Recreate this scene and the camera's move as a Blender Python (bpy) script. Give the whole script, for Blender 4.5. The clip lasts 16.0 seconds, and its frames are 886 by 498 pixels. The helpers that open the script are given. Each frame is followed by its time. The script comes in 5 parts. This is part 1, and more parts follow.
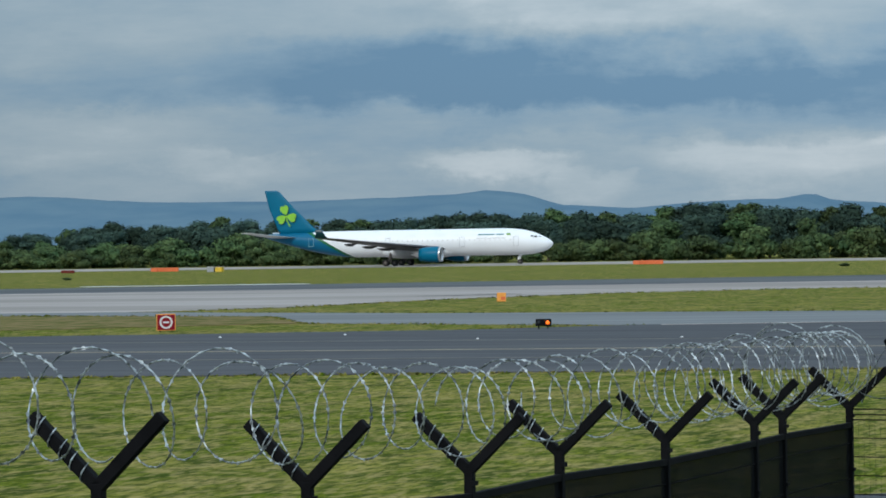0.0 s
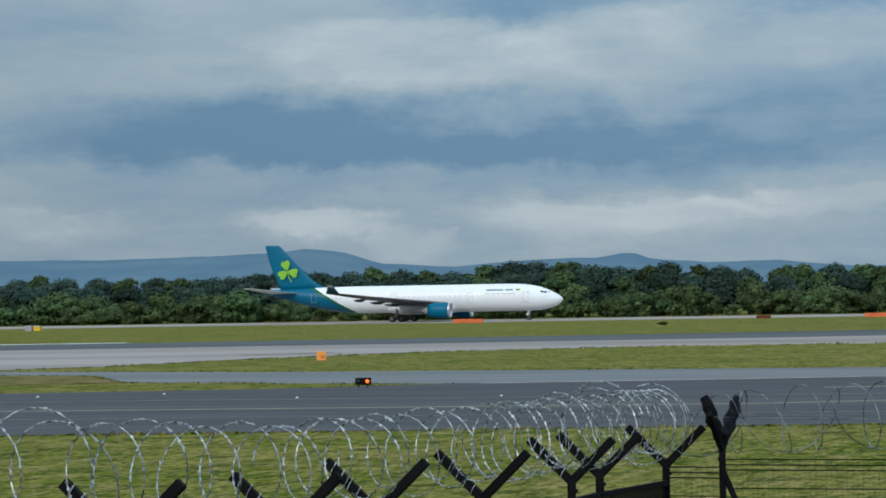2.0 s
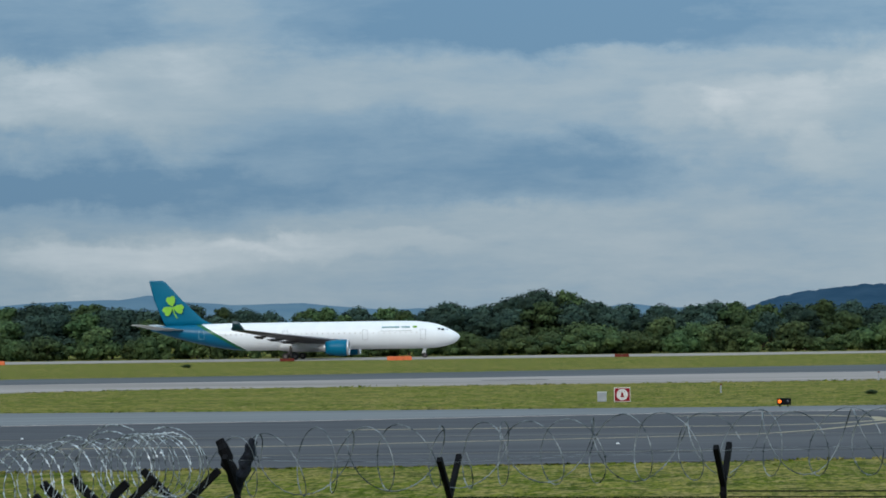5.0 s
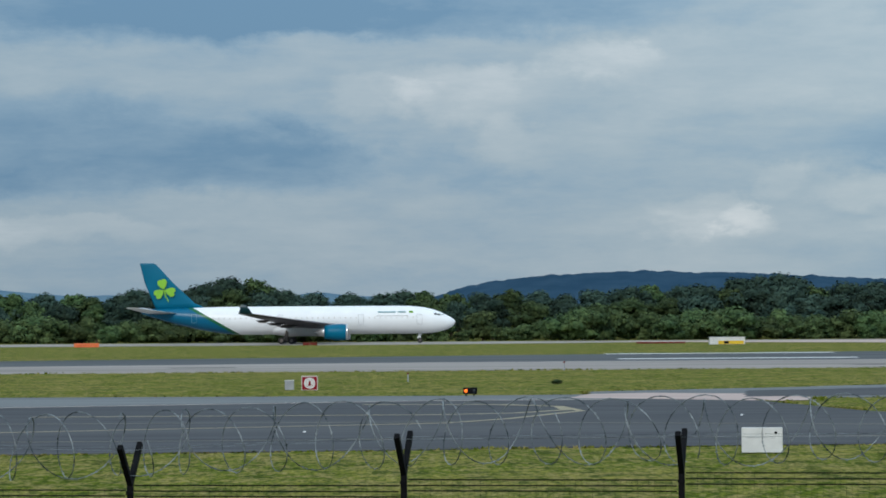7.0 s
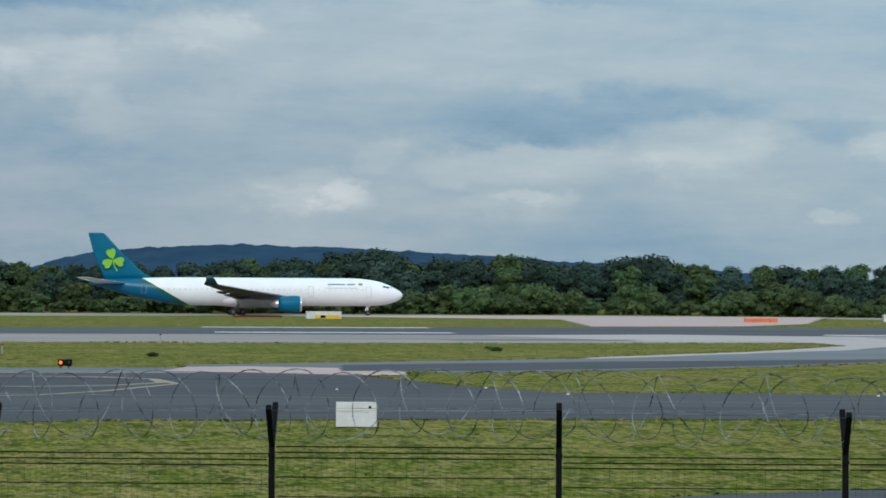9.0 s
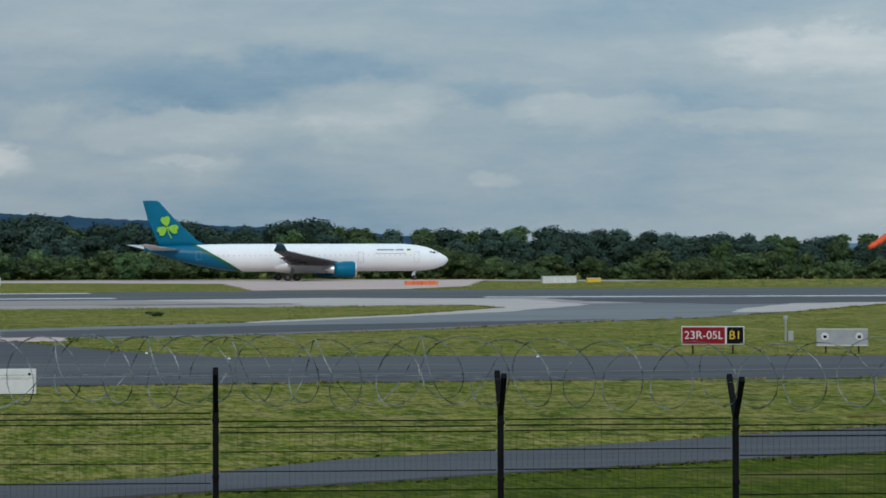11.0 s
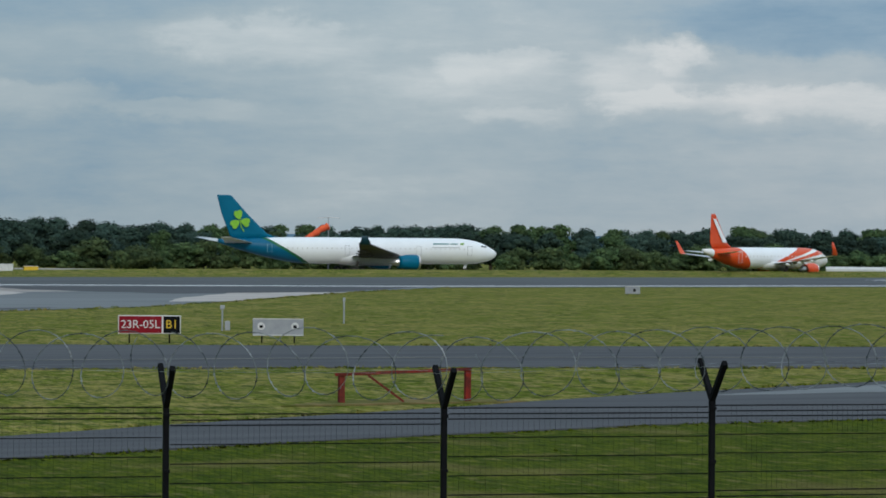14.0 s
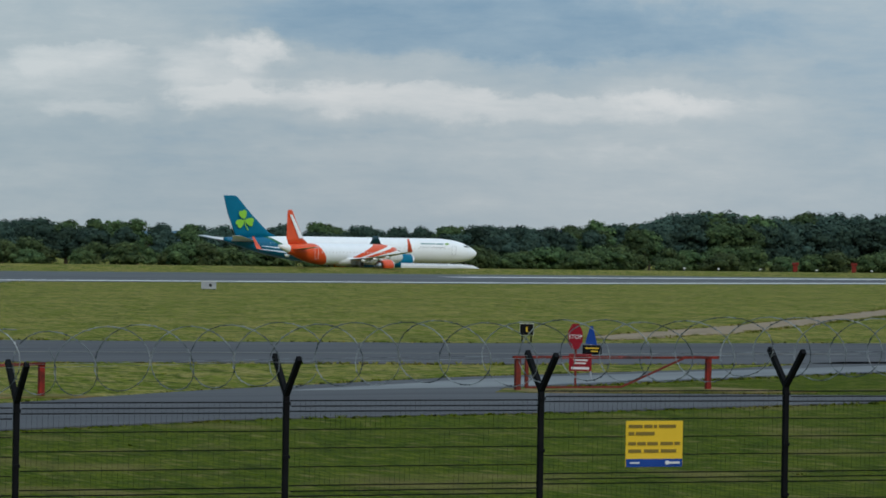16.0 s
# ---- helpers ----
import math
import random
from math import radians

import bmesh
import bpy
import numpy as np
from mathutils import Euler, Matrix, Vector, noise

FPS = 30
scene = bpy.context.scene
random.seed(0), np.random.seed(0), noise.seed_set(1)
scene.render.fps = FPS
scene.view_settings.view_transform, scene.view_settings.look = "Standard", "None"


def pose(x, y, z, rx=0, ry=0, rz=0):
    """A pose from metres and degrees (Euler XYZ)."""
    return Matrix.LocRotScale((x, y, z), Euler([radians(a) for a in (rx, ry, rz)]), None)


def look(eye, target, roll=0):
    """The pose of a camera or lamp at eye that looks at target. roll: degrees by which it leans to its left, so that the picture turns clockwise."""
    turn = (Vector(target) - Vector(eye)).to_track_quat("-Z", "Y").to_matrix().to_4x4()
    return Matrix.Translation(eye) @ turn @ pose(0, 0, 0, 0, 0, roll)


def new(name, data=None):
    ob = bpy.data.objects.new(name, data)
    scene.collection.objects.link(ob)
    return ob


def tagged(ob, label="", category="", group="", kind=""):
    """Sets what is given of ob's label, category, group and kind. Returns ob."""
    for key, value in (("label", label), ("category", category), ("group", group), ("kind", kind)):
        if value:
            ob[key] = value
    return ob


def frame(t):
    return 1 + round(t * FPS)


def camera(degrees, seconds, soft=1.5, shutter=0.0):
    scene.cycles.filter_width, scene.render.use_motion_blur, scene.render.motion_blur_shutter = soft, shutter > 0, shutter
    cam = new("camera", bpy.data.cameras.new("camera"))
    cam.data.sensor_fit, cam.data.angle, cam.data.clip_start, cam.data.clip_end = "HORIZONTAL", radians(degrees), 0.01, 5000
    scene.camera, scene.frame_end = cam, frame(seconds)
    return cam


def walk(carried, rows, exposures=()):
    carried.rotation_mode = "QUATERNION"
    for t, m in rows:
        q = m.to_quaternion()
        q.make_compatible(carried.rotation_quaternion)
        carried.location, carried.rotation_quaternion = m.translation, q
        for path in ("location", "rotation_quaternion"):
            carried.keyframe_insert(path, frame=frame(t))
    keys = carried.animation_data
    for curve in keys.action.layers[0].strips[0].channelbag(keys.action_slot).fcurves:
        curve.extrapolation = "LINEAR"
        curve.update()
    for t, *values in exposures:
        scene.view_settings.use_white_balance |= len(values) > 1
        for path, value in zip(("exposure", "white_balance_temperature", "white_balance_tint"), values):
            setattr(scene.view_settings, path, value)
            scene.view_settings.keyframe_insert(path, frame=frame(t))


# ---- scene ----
cam = camera(15.4, 16.0, soft=1.75)
EYE_H = 6.0
WAY = [
    (0.0, 0.000, 89.766, 0.978, 16.601), (0.5, 0.003, 89.941, 1.093, 16.236),
    (1.0, 0.007, 90.547, 1.114, 14.892), (1.5, 0.010, 90.729, 0.761, 13.617),
    (2.0, 0.018, 90.740, 1.000, 13.453), (2.5, 0.026, 91.070, 0.524, 11.484),
    (3.0, 0.044, 91.279, 0.324, 10.084), (3.5, 0.062, 91.361, 0.312, 8.352),
    (3.7, 0.066, 91.379, 0.446, 7.980), (5.8, 0.110, 91.396, 0.373, 2.776),
    (6.0, 0.114, 91.449, 0.224, 2.169), (6.5, 0.132, 91.510, 0.306, 1.216),
    (7.0, 0.150, 91.102, 0.377, -0.287), (7.5, 0.161, 91.155, 0.291, -2.154),
    (8.0, 0.172, 91.040, 0.052, -4.034), (8.2, 0.176, 90.726, -0.146, -4.972),
    (10.3, 0.228, 90.544, 0.025, -10.736), (10.5, 0.233, 90.382, -0.016, -11.718),
    (11.0, 0.247, 90.015, 0.139, -13.230), (11.5, 0.260, 90.111, -0.033, -14.780),
    (12.0, 0.274, 90.319, -0.287, -16.439), (12.5, 0.284, 90.366, -0.974, -18.927),
    (13.0, 0.295, 90.033, -0.685, -20.519), (13.5, 0.301, 89.887, -0.514, -22.024),
    (14.0, 0.306, 89.853, -0.444, -23.025), (14.5, 0.312, 89.833, -0.400, -24.538),
    (15.0, 0.316, 89.799, -0.307, -26.145), (15.5, 0.316, 89.892, -0.926, -27.726),
    (16.0, 0.316, 89.857, -0.920, -30.420)]
walk(cam, [(t, pose(x, 0, EYE_H, rx, ry, rz)) for t, x, rx, ry, rz in WAY],
     exposures=[(0.0, 0.03), (1.0, -0.04), (3.5, -0.05), (6.5, -0.08), (8.2, -0.02), (11.0, -0.30), (16.0, -0.35)])

# ---- sky and sun: broken overcast, brighter overhead ----
SUN_AZ, SUN_EL = 196.0, 31.0
world = bpy.data.worlds.new("sky")
scene.world = world
world.use_nodes = True
wn, wl = world.node_tree.nodes, world.node_tree.links
bg = wn["Background"]
bg.inputs["Strength"].default_value = 1.0
sky = wn.new("ShaderNodeTexSky")
sky.sky_type, sky.sun_disc = "NISHITA", False
sky.sun_elevation, sky.sun_rotation = radians(SUN_EL), radians(SUN_AZ)
dim = wn.new("ShaderNodeVectorMath"); dim.operation = "SCALE"; dim.inputs["Scale"].default_value = 0.07
wl.new(sky.outputs[0], dim.inputs[0])
tc = wn.new("ShaderNodeTexCoord")
sep = wn.new("ShaderNodeSeparateXYZ"); wl.new(tc.outputs["Generated"], sep.inputs[0])


def wmath(op, a, b=None, c=None):
    n = wn.new("ShaderNodeMath"); n.operation = op
    for i, v in enumerate((a, b, c)):
        if v is None:
            continue
        if isinstance(v, (int, float)):
            n.inputs[i].default_value = v
        else:
            wl.new(v, n.inputs[i])
    return n.outputs[0]


def cloud_noise(sx, sz, scale, detail, rough, off):
    mp = wn.new("ShaderNodeMapping"); mp.inputs["Scale"].default_value = (sx, sx, sz)
    mp.inputs["Location"].default_value = (off, off * 0.7, off * 1.3)
    wl.new(tc.outputs["Generated"], mp.inputs[0])
    nz = wn.new("ShaderNodeTexNoise"); nz.inputs["Scale"].default_value = scale
    nz.inputs["Detail"].default_value, nz.inputs["Roughness"].default_value = detail, rough
    nz.inputs["Distortion"].default_value = 0.15
    wl.new(mp.outputs[0], nz.inputs[0])
    return nz.outputs[0]


big = cloud_noise(1.0, 4.6, 5.0, 6.0, 0.52, 3.1)
small = cloud_noise(1.0, 2.1, 15.0, 9.0, 0.60, 7.4)
curl = cloud_noise(1.0, 1.7, 34.0, 8.0, 0.62, 12.9)
wisp = cloud_noise(1.0, 5.0, 26.0, 8.0, 0.66, 21.3)
warp_a = wmath("ADD", wmath("MULTIPLY", wmath("SUBTRACT", small, 0.5), 0.055), wmath("MULTIPLY", wmath("SUBTRACT", curl, 0.5), 0.040))
warp_e = wmath("ADD", wmath("MULTIPLY", wmath("SUBTRACT", big, 0.5), 0.012), wmath("MULTIPLY", wmath("SUBTRACT", curl, 0.5), 0.020))
SKY_A = wmath("ADD", wmath("ARCTAN2", sep.outputs[0], sep.outputs[1]), warp_a)
SKY_E = wmath("ADD", sep.outputs[2], warp_e)


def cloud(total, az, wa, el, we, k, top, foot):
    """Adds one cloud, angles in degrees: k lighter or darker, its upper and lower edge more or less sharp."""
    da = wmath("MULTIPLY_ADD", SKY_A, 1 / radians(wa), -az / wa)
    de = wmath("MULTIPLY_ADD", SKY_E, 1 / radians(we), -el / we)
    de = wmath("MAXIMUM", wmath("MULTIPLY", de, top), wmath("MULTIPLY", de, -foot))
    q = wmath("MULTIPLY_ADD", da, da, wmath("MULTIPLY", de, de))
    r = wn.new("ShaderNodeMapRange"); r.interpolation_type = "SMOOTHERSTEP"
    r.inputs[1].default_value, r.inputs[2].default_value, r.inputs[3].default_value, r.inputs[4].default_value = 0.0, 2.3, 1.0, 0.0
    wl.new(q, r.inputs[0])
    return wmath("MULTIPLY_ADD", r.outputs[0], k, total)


mixed = wmath("MULTIPLY_ADD", big, 0.24, 0.18)
mixed = wmath("MULTIPLY_ADD", small, 0.20, mixed)
mixed = wmath("MULTIPLY_ADD", wisp, 0.20, mixed)
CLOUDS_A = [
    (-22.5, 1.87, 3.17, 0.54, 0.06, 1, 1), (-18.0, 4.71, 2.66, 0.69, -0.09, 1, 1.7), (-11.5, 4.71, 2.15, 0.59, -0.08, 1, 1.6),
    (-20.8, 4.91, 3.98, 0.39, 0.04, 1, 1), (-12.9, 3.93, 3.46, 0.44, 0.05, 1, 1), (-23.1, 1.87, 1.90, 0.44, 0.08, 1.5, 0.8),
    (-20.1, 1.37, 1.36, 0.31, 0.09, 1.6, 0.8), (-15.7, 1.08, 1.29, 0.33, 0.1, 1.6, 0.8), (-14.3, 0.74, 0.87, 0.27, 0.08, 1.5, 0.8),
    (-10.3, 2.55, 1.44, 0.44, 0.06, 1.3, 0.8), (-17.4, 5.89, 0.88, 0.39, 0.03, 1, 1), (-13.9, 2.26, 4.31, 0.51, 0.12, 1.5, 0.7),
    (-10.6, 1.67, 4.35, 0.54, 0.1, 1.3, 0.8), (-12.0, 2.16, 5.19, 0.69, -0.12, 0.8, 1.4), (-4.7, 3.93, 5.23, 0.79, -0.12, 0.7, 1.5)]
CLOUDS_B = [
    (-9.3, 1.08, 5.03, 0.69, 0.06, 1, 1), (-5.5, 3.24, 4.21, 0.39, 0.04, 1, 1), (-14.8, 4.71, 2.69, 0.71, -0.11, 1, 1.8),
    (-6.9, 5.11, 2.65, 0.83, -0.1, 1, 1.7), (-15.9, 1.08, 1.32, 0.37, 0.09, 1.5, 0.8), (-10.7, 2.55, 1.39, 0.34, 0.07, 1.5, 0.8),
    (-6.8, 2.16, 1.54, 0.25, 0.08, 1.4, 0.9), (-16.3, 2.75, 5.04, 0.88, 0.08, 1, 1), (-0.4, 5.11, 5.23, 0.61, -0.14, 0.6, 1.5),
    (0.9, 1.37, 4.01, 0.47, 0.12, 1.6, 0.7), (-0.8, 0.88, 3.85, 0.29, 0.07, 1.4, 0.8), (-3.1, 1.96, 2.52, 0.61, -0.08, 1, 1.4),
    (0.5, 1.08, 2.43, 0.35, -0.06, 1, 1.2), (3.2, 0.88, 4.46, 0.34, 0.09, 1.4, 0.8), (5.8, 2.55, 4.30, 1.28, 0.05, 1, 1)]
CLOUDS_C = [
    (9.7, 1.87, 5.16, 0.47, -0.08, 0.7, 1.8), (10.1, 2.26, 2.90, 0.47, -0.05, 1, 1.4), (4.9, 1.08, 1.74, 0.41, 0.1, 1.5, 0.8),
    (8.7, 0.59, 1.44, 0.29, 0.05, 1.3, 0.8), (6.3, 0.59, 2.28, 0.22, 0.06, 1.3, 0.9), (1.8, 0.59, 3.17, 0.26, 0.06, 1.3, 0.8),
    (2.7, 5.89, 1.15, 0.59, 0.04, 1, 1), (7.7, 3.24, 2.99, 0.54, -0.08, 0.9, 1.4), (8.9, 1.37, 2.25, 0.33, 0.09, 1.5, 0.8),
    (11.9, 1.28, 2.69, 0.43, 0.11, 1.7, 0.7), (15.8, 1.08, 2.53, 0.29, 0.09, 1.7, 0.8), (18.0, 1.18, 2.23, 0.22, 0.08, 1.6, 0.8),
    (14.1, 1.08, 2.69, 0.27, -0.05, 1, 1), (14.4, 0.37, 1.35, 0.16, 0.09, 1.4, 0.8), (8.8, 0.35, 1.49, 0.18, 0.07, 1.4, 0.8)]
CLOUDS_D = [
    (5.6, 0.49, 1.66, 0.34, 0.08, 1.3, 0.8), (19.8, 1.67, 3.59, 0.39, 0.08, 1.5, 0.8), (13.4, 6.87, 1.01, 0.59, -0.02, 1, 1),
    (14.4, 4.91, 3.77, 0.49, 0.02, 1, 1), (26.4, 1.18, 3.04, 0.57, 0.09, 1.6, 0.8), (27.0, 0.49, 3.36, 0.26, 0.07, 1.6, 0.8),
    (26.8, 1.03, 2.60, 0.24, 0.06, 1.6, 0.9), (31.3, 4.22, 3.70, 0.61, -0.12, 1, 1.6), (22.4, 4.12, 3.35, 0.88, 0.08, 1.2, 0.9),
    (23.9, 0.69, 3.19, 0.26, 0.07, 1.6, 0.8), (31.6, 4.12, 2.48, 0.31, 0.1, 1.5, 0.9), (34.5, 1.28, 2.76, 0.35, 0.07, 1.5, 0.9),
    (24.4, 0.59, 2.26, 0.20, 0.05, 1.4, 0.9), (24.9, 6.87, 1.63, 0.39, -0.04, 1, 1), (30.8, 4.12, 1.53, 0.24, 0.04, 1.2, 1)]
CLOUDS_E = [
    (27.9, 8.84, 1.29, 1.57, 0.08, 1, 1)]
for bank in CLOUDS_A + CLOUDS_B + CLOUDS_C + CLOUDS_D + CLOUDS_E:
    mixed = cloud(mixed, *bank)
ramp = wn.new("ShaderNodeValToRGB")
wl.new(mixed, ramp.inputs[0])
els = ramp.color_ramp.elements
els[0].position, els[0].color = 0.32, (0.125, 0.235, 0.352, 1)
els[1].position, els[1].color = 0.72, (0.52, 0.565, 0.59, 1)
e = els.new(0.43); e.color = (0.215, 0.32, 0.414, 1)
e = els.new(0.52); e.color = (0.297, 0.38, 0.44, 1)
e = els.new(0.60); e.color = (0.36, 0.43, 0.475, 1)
up = wmath("MAXIMUM", sep.outputs[2], 0.0)
lum = wmath("MULTIPLY", wmath("ADD", 1.0, wmath("MULTIPLY", up, 1.6)), wmath("MULTIPLY_ADD", sep.outputs[0], 0.583, 1.187))
cl = wn.new("ShaderNodeVectorMath"); cl.operation = "SCALE"
tint = wn.new("ShaderNodeValToRGB")
wl.new(wmath("ADD", sep.outputs[0], 0.5), tint.inputs[0])
tels = tint.color_ramp.elements
tels[0].position, tels[0].color = 0.275, (0.877, 0.943, 1.0, 1)
tels[1].position, tels[1].color = 0.985, (0.995, 0.955, 0.940, 1)
for tp, tcol in ((0.50, (0.929, 0.943, 0.967)), (0.71, (0.918, 0.943, 0.948)), (0.875, (0.930, 0.943, 0.944))):
    te = tels.new(tp); te.color = (*tcol, 1)
toned = wn.new("ShaderNodeVectorMath"); toned.operation = "MULTIPLY"
wl.new(ramp.outputs[0], toned.inputs[0]); wl.new(tint.outputs[0], toned.inputs[1])
wl.new(toned.outputs[0], cl.inputs[0]); wl.new(lum, cl.inputs["Scale"])
mx = wn.new("ShaderNodeMix"); mx.data_type = "RGBA"; mx.inputs[0].default_value = 0.93
wl.new(dim.outputs[0], mx.inputs[6]); wl.new(cl.outputs[0], mx.inputs[7])
wl.new(mx.outputs[2], bg.inputs[0])
sun = new("sun", bpy.data.lights.new("sun", "SUN"))
sun.data.energy, sun.data.angle, sun.data.color = 1.9, radians(14), (1.0, 0.95, 0.88)
sa, se = radians(SUN_AZ), radians(SUN_EL)
sun.matrix_world = look((0, 0, 60), (-math.sin(sa) * math.cos(se) * 10, -math.cos(sa) * math.cos(se) * 10, 60 - math.sin(se) * 10))


# ---- materials ----
def mat(name, c1, c2=None, scale=1.0, rough=0.6, metal=0.0, bump=0.0, detail=5.0, spec=0.5, stretch=(1, 1, 1),
        c3=None, scale3=0.1, amount3=0.5, emit=0.0, per_object=0.0, bump_depth=0.05, sharp=(0.35, 0.65), coord="Object"):
    m = bpy.data.materials.new(name)
    m.use_nodes = True
    n, l = m.node_tree.nodes, m.node_tree.links
    b = n["Principled BSDF"]
    b.inputs["Roughness"].default_value, b.inputs["Metallic"].default_value = rough, metal
    b.inputs["Specular IOR Level"].default_value = spec
    b.inputs["Base Color"].default_value = (*c1, 1)
    if emit:
        b.inputs["Emission Color"].default_value, b.inputs["Emission Strength"].default_value = (*c1, 1), emit
    if c2 is None:
        return m
    t = n.new("ShaderNodeTexCoord")
    mp = n.new("ShaderNodeMapping"); mp.inputs["Scale"].default_value = stretch
    l.new(t.outputs[coord], mp.inputs[0])

    def nz(s, d=detail):
        k = n.new("ShaderNodeTexNoise")
        k.inputs["Scale"].default_value, k.inputs["Detail"].default_value = s, d
        k.inputs["Roughness"].default_value = 0.6
        l.new(mp.outputs[0], k.inputs[0])
        return k.outputs[0]

    def ramped(f, lo, hi):
        r = n.new("ShaderNodeMapRange")
        r.inputs[1].default_value, r.inputs[2].default_value = lo, hi
        l.new(f, r.inputs[0])
        return r.outputs[0]

    def mixed_rgb(f, a, b2):
        x = n.new("ShaderNodeMix"); x.data_type = "RGBA"
        l.new(f, x.inputs[0])
        for i, v in ((6, a), (7, b2)):
            if isinstance(v, tuple):
                x.inputs[i].default_value = (*v, 1)
            else:
                l.new(v, x.inputs[i])
        return x.outputs[2]

    base = nz(scale)
    col = mixed_rgb(ramped(base, *sharp), c1, c2)
    if c3:
        f3 = n.new("ShaderNodeMath"); f3.operation = "MULTIPLY"; f3.inputs[1].default_value = amount3
        l.new(ramped(nz(scale3, 3.0), 0.45, 0.68), f3.inputs[0])
        col = mixed_rgb(f3.outputs[0], col, c3)
    if per_object:
        oi = n.new("ShaderNodeObjectInfo")
        hs = n.new("ShaderNodeHueSaturation")
        v = n.new("ShaderNodeMapRange")
        v.inputs[3].default_value, v.inputs[4].default_value = 1 - per_object, 1 + per_object
        l.new(oi.outputs["Random"], v.inputs[0]); l.new(v.outputs[0], hs.inputs["Value"])
        h = n.new("ShaderNodeMapRange"); h.inputs[3].default_value, h.inputs[4].default_value = 0.485, 0.515
        l.new(oi.outputs["Random"], h.inputs[0]); l.new(h.outputs[0], hs.inputs["Hue"])
        l.new(col, hs.inputs["Color"])
        col = hs.outputs[0]
    l.new(col, b.inputs["Base Color"])
    if bump:
        bp = n.new("ShaderNodeBump"); bp.inputs["Strength"].default_value = bump
        bp.inputs["Distance"].default_value = bump_depth
        l.new(base, bp.inputs["Height"]); l.new(bp.outputs[0], b.inputs["Normal"])
    return m




def grass_material():
    """Airfield grass: tufts, straw patches and darker green ones, and lusher uncut grass between the perimeter road and
    the fence.
    """
    m = mat("grass", (0.050, 0.086, 0.005), (0.192, 0.210, 0.022), 2.2, 0.9, bump=1.0, detail=6, spec=0.02, stretch=(1.5, 0.22, 1), sharp=(0.36, 0.64), bump_depth=0.2)
    n, l = m.node_tree.nodes, m.node_tree.links
    b = n["Principled BSDF"]
    t = n.new("ShaderNodeTexCoord")

    def patches(col, scale, stretch, lo, hi, c, k, detail=4):
        mp = n.new("ShaderNodeMapping"); mp.inputs["Scale"].default_value = stretch; mp.inputs["Location"].default_value = (scale * 31, scale * 17, 0)
        l.new(t.outputs["Object"], mp.inputs[0])
        nz = n.new("ShaderNodeTexNoise"); nz.inputs["Scale"].default_value, nz.inputs["Detail"].default_value, nz.inputs["Roughness"].default_value = scale, detail, 0.55
        l.new(mp.outputs[0], nz.inputs[0])
        r = n.new("ShaderNodeMapRange"); r.inputs[1].default_value, r.inputs[2].default_value, r.inputs[4].default_value = lo, hi, k
        l.new(nz.outputs[0], r.inputs[0])
        x = n.new("ShaderNodeMix"); x.data_type = "RGBA"; x.inputs[7].default_value = (*c, 1)
        l.new(r.outputs[0], x.inputs[0])
        if isinstance(col, tuple):
            x.inputs[6].default_value = (*col, 1)
        else:
            l.new(col, x.inputs[6])
        return x.outputs[2]

    col = b.inputs["Base Color"].links[0].from_socket
    for layer in ((0.035, (0.6, 1.0, 1), 0.44, 0.62, (0.090, 0.125, 0.010), 0.5), (0.085, (0.6, 0.8, 1), 0.47, 0.62, (0.30, 0.24, 0.078), 0.5),
                  (0.22, (0.8, 0.6, 1), 0.47, 0.62, (0.085, 0.118, 0.009), 0.6), (0.40, (0.8, 0.5, 1), 0.49, 0.63, (0.31, 0.27, 0.068), 0.6),
                  (0.9, (0.8, 0.4, 1), 0.50, 0.60, (0.32, 0.252, 0.10), 0.65, 6), (0.8, (0.9, 0.4, 1), 0.55, 0.62, (0.030, 0.052, 0.006), 0.8, 6),
                  (2.6, (0.9, 0.3, 1), 0.50, 0.60, (0.045, 0.070, 0.006), 0.7, 6), (6.0, (1.0, 0.25, 1), 0.50, 0.60, (0.03, 0.052, 0.004), 0.6, 3), (3.4, (1.0, 0.3, 1), 0.53, 0.60, (0.33, 0.275, 0.11), 0.5, 4)):
        col = patches(col, *layer)
    lush = (0.030, 0.056, 0.002)
    for layer in ((2.8, (1.4, 0.3, 1), 0.40, 0.60, (0.084, 0.110, 0.006), 1.0, 7), (0.5, (0.9, 0.5, 1), 0.48, 0.66, (0.096, 0.112, 0.010), 0.5), (0.9, (0.9, 0.4, 1), 0.52, 0.66, (0.014, 0.028, 0.002), 0.6, 6),
                  (7.0, (1.2, 0.3, 1), 0.50, 0.60, (0.015, 0.032, 0.002), 0.7, 3), (1.6, (0.9, 0.4, 1), 0.58, 0.66, (0.19, 0.155, 0.06), 0.5), (0.17, (0.8, 1.0, 1), 0.55, 0.68, (0.17, 0.132, 0.052), 0.6, 6)):
        lush = patches(lush, *layer)
    s3 = n.new("ShaderNodeSeparateXYZ"); l.new(t.outputs["Object"], s3.inputs[0])
    off = n.new("ShaderNodeMath"); off.operation = "MULTIPLY_ADD"; off.inputs[1].default_value = -0.52
    l.new(s3.outputs[0], off.inputs[0]); l.new(s3.outputs[1], off.inputs[2])
    r = n.new("ShaderNodeMapRange"); r.inputs[1].default_value, r.inputs[2].default_value, r.inputs[3].default_value, r.inputs[4].default_value = 74, 82, 0.92, 0.0
    l.new(off.outputs[0], r.inputs[0])
    x = n.new("ShaderNodeMix"); x.data_type = "RGBA"
    l.new(r.outputs[0], x.inputs[0]); l.new(col, x.inputs[6]); l.new(lush, x.inputs[7])
    l.new(x.outputs[2], b.inputs["Base Color"])
    return m


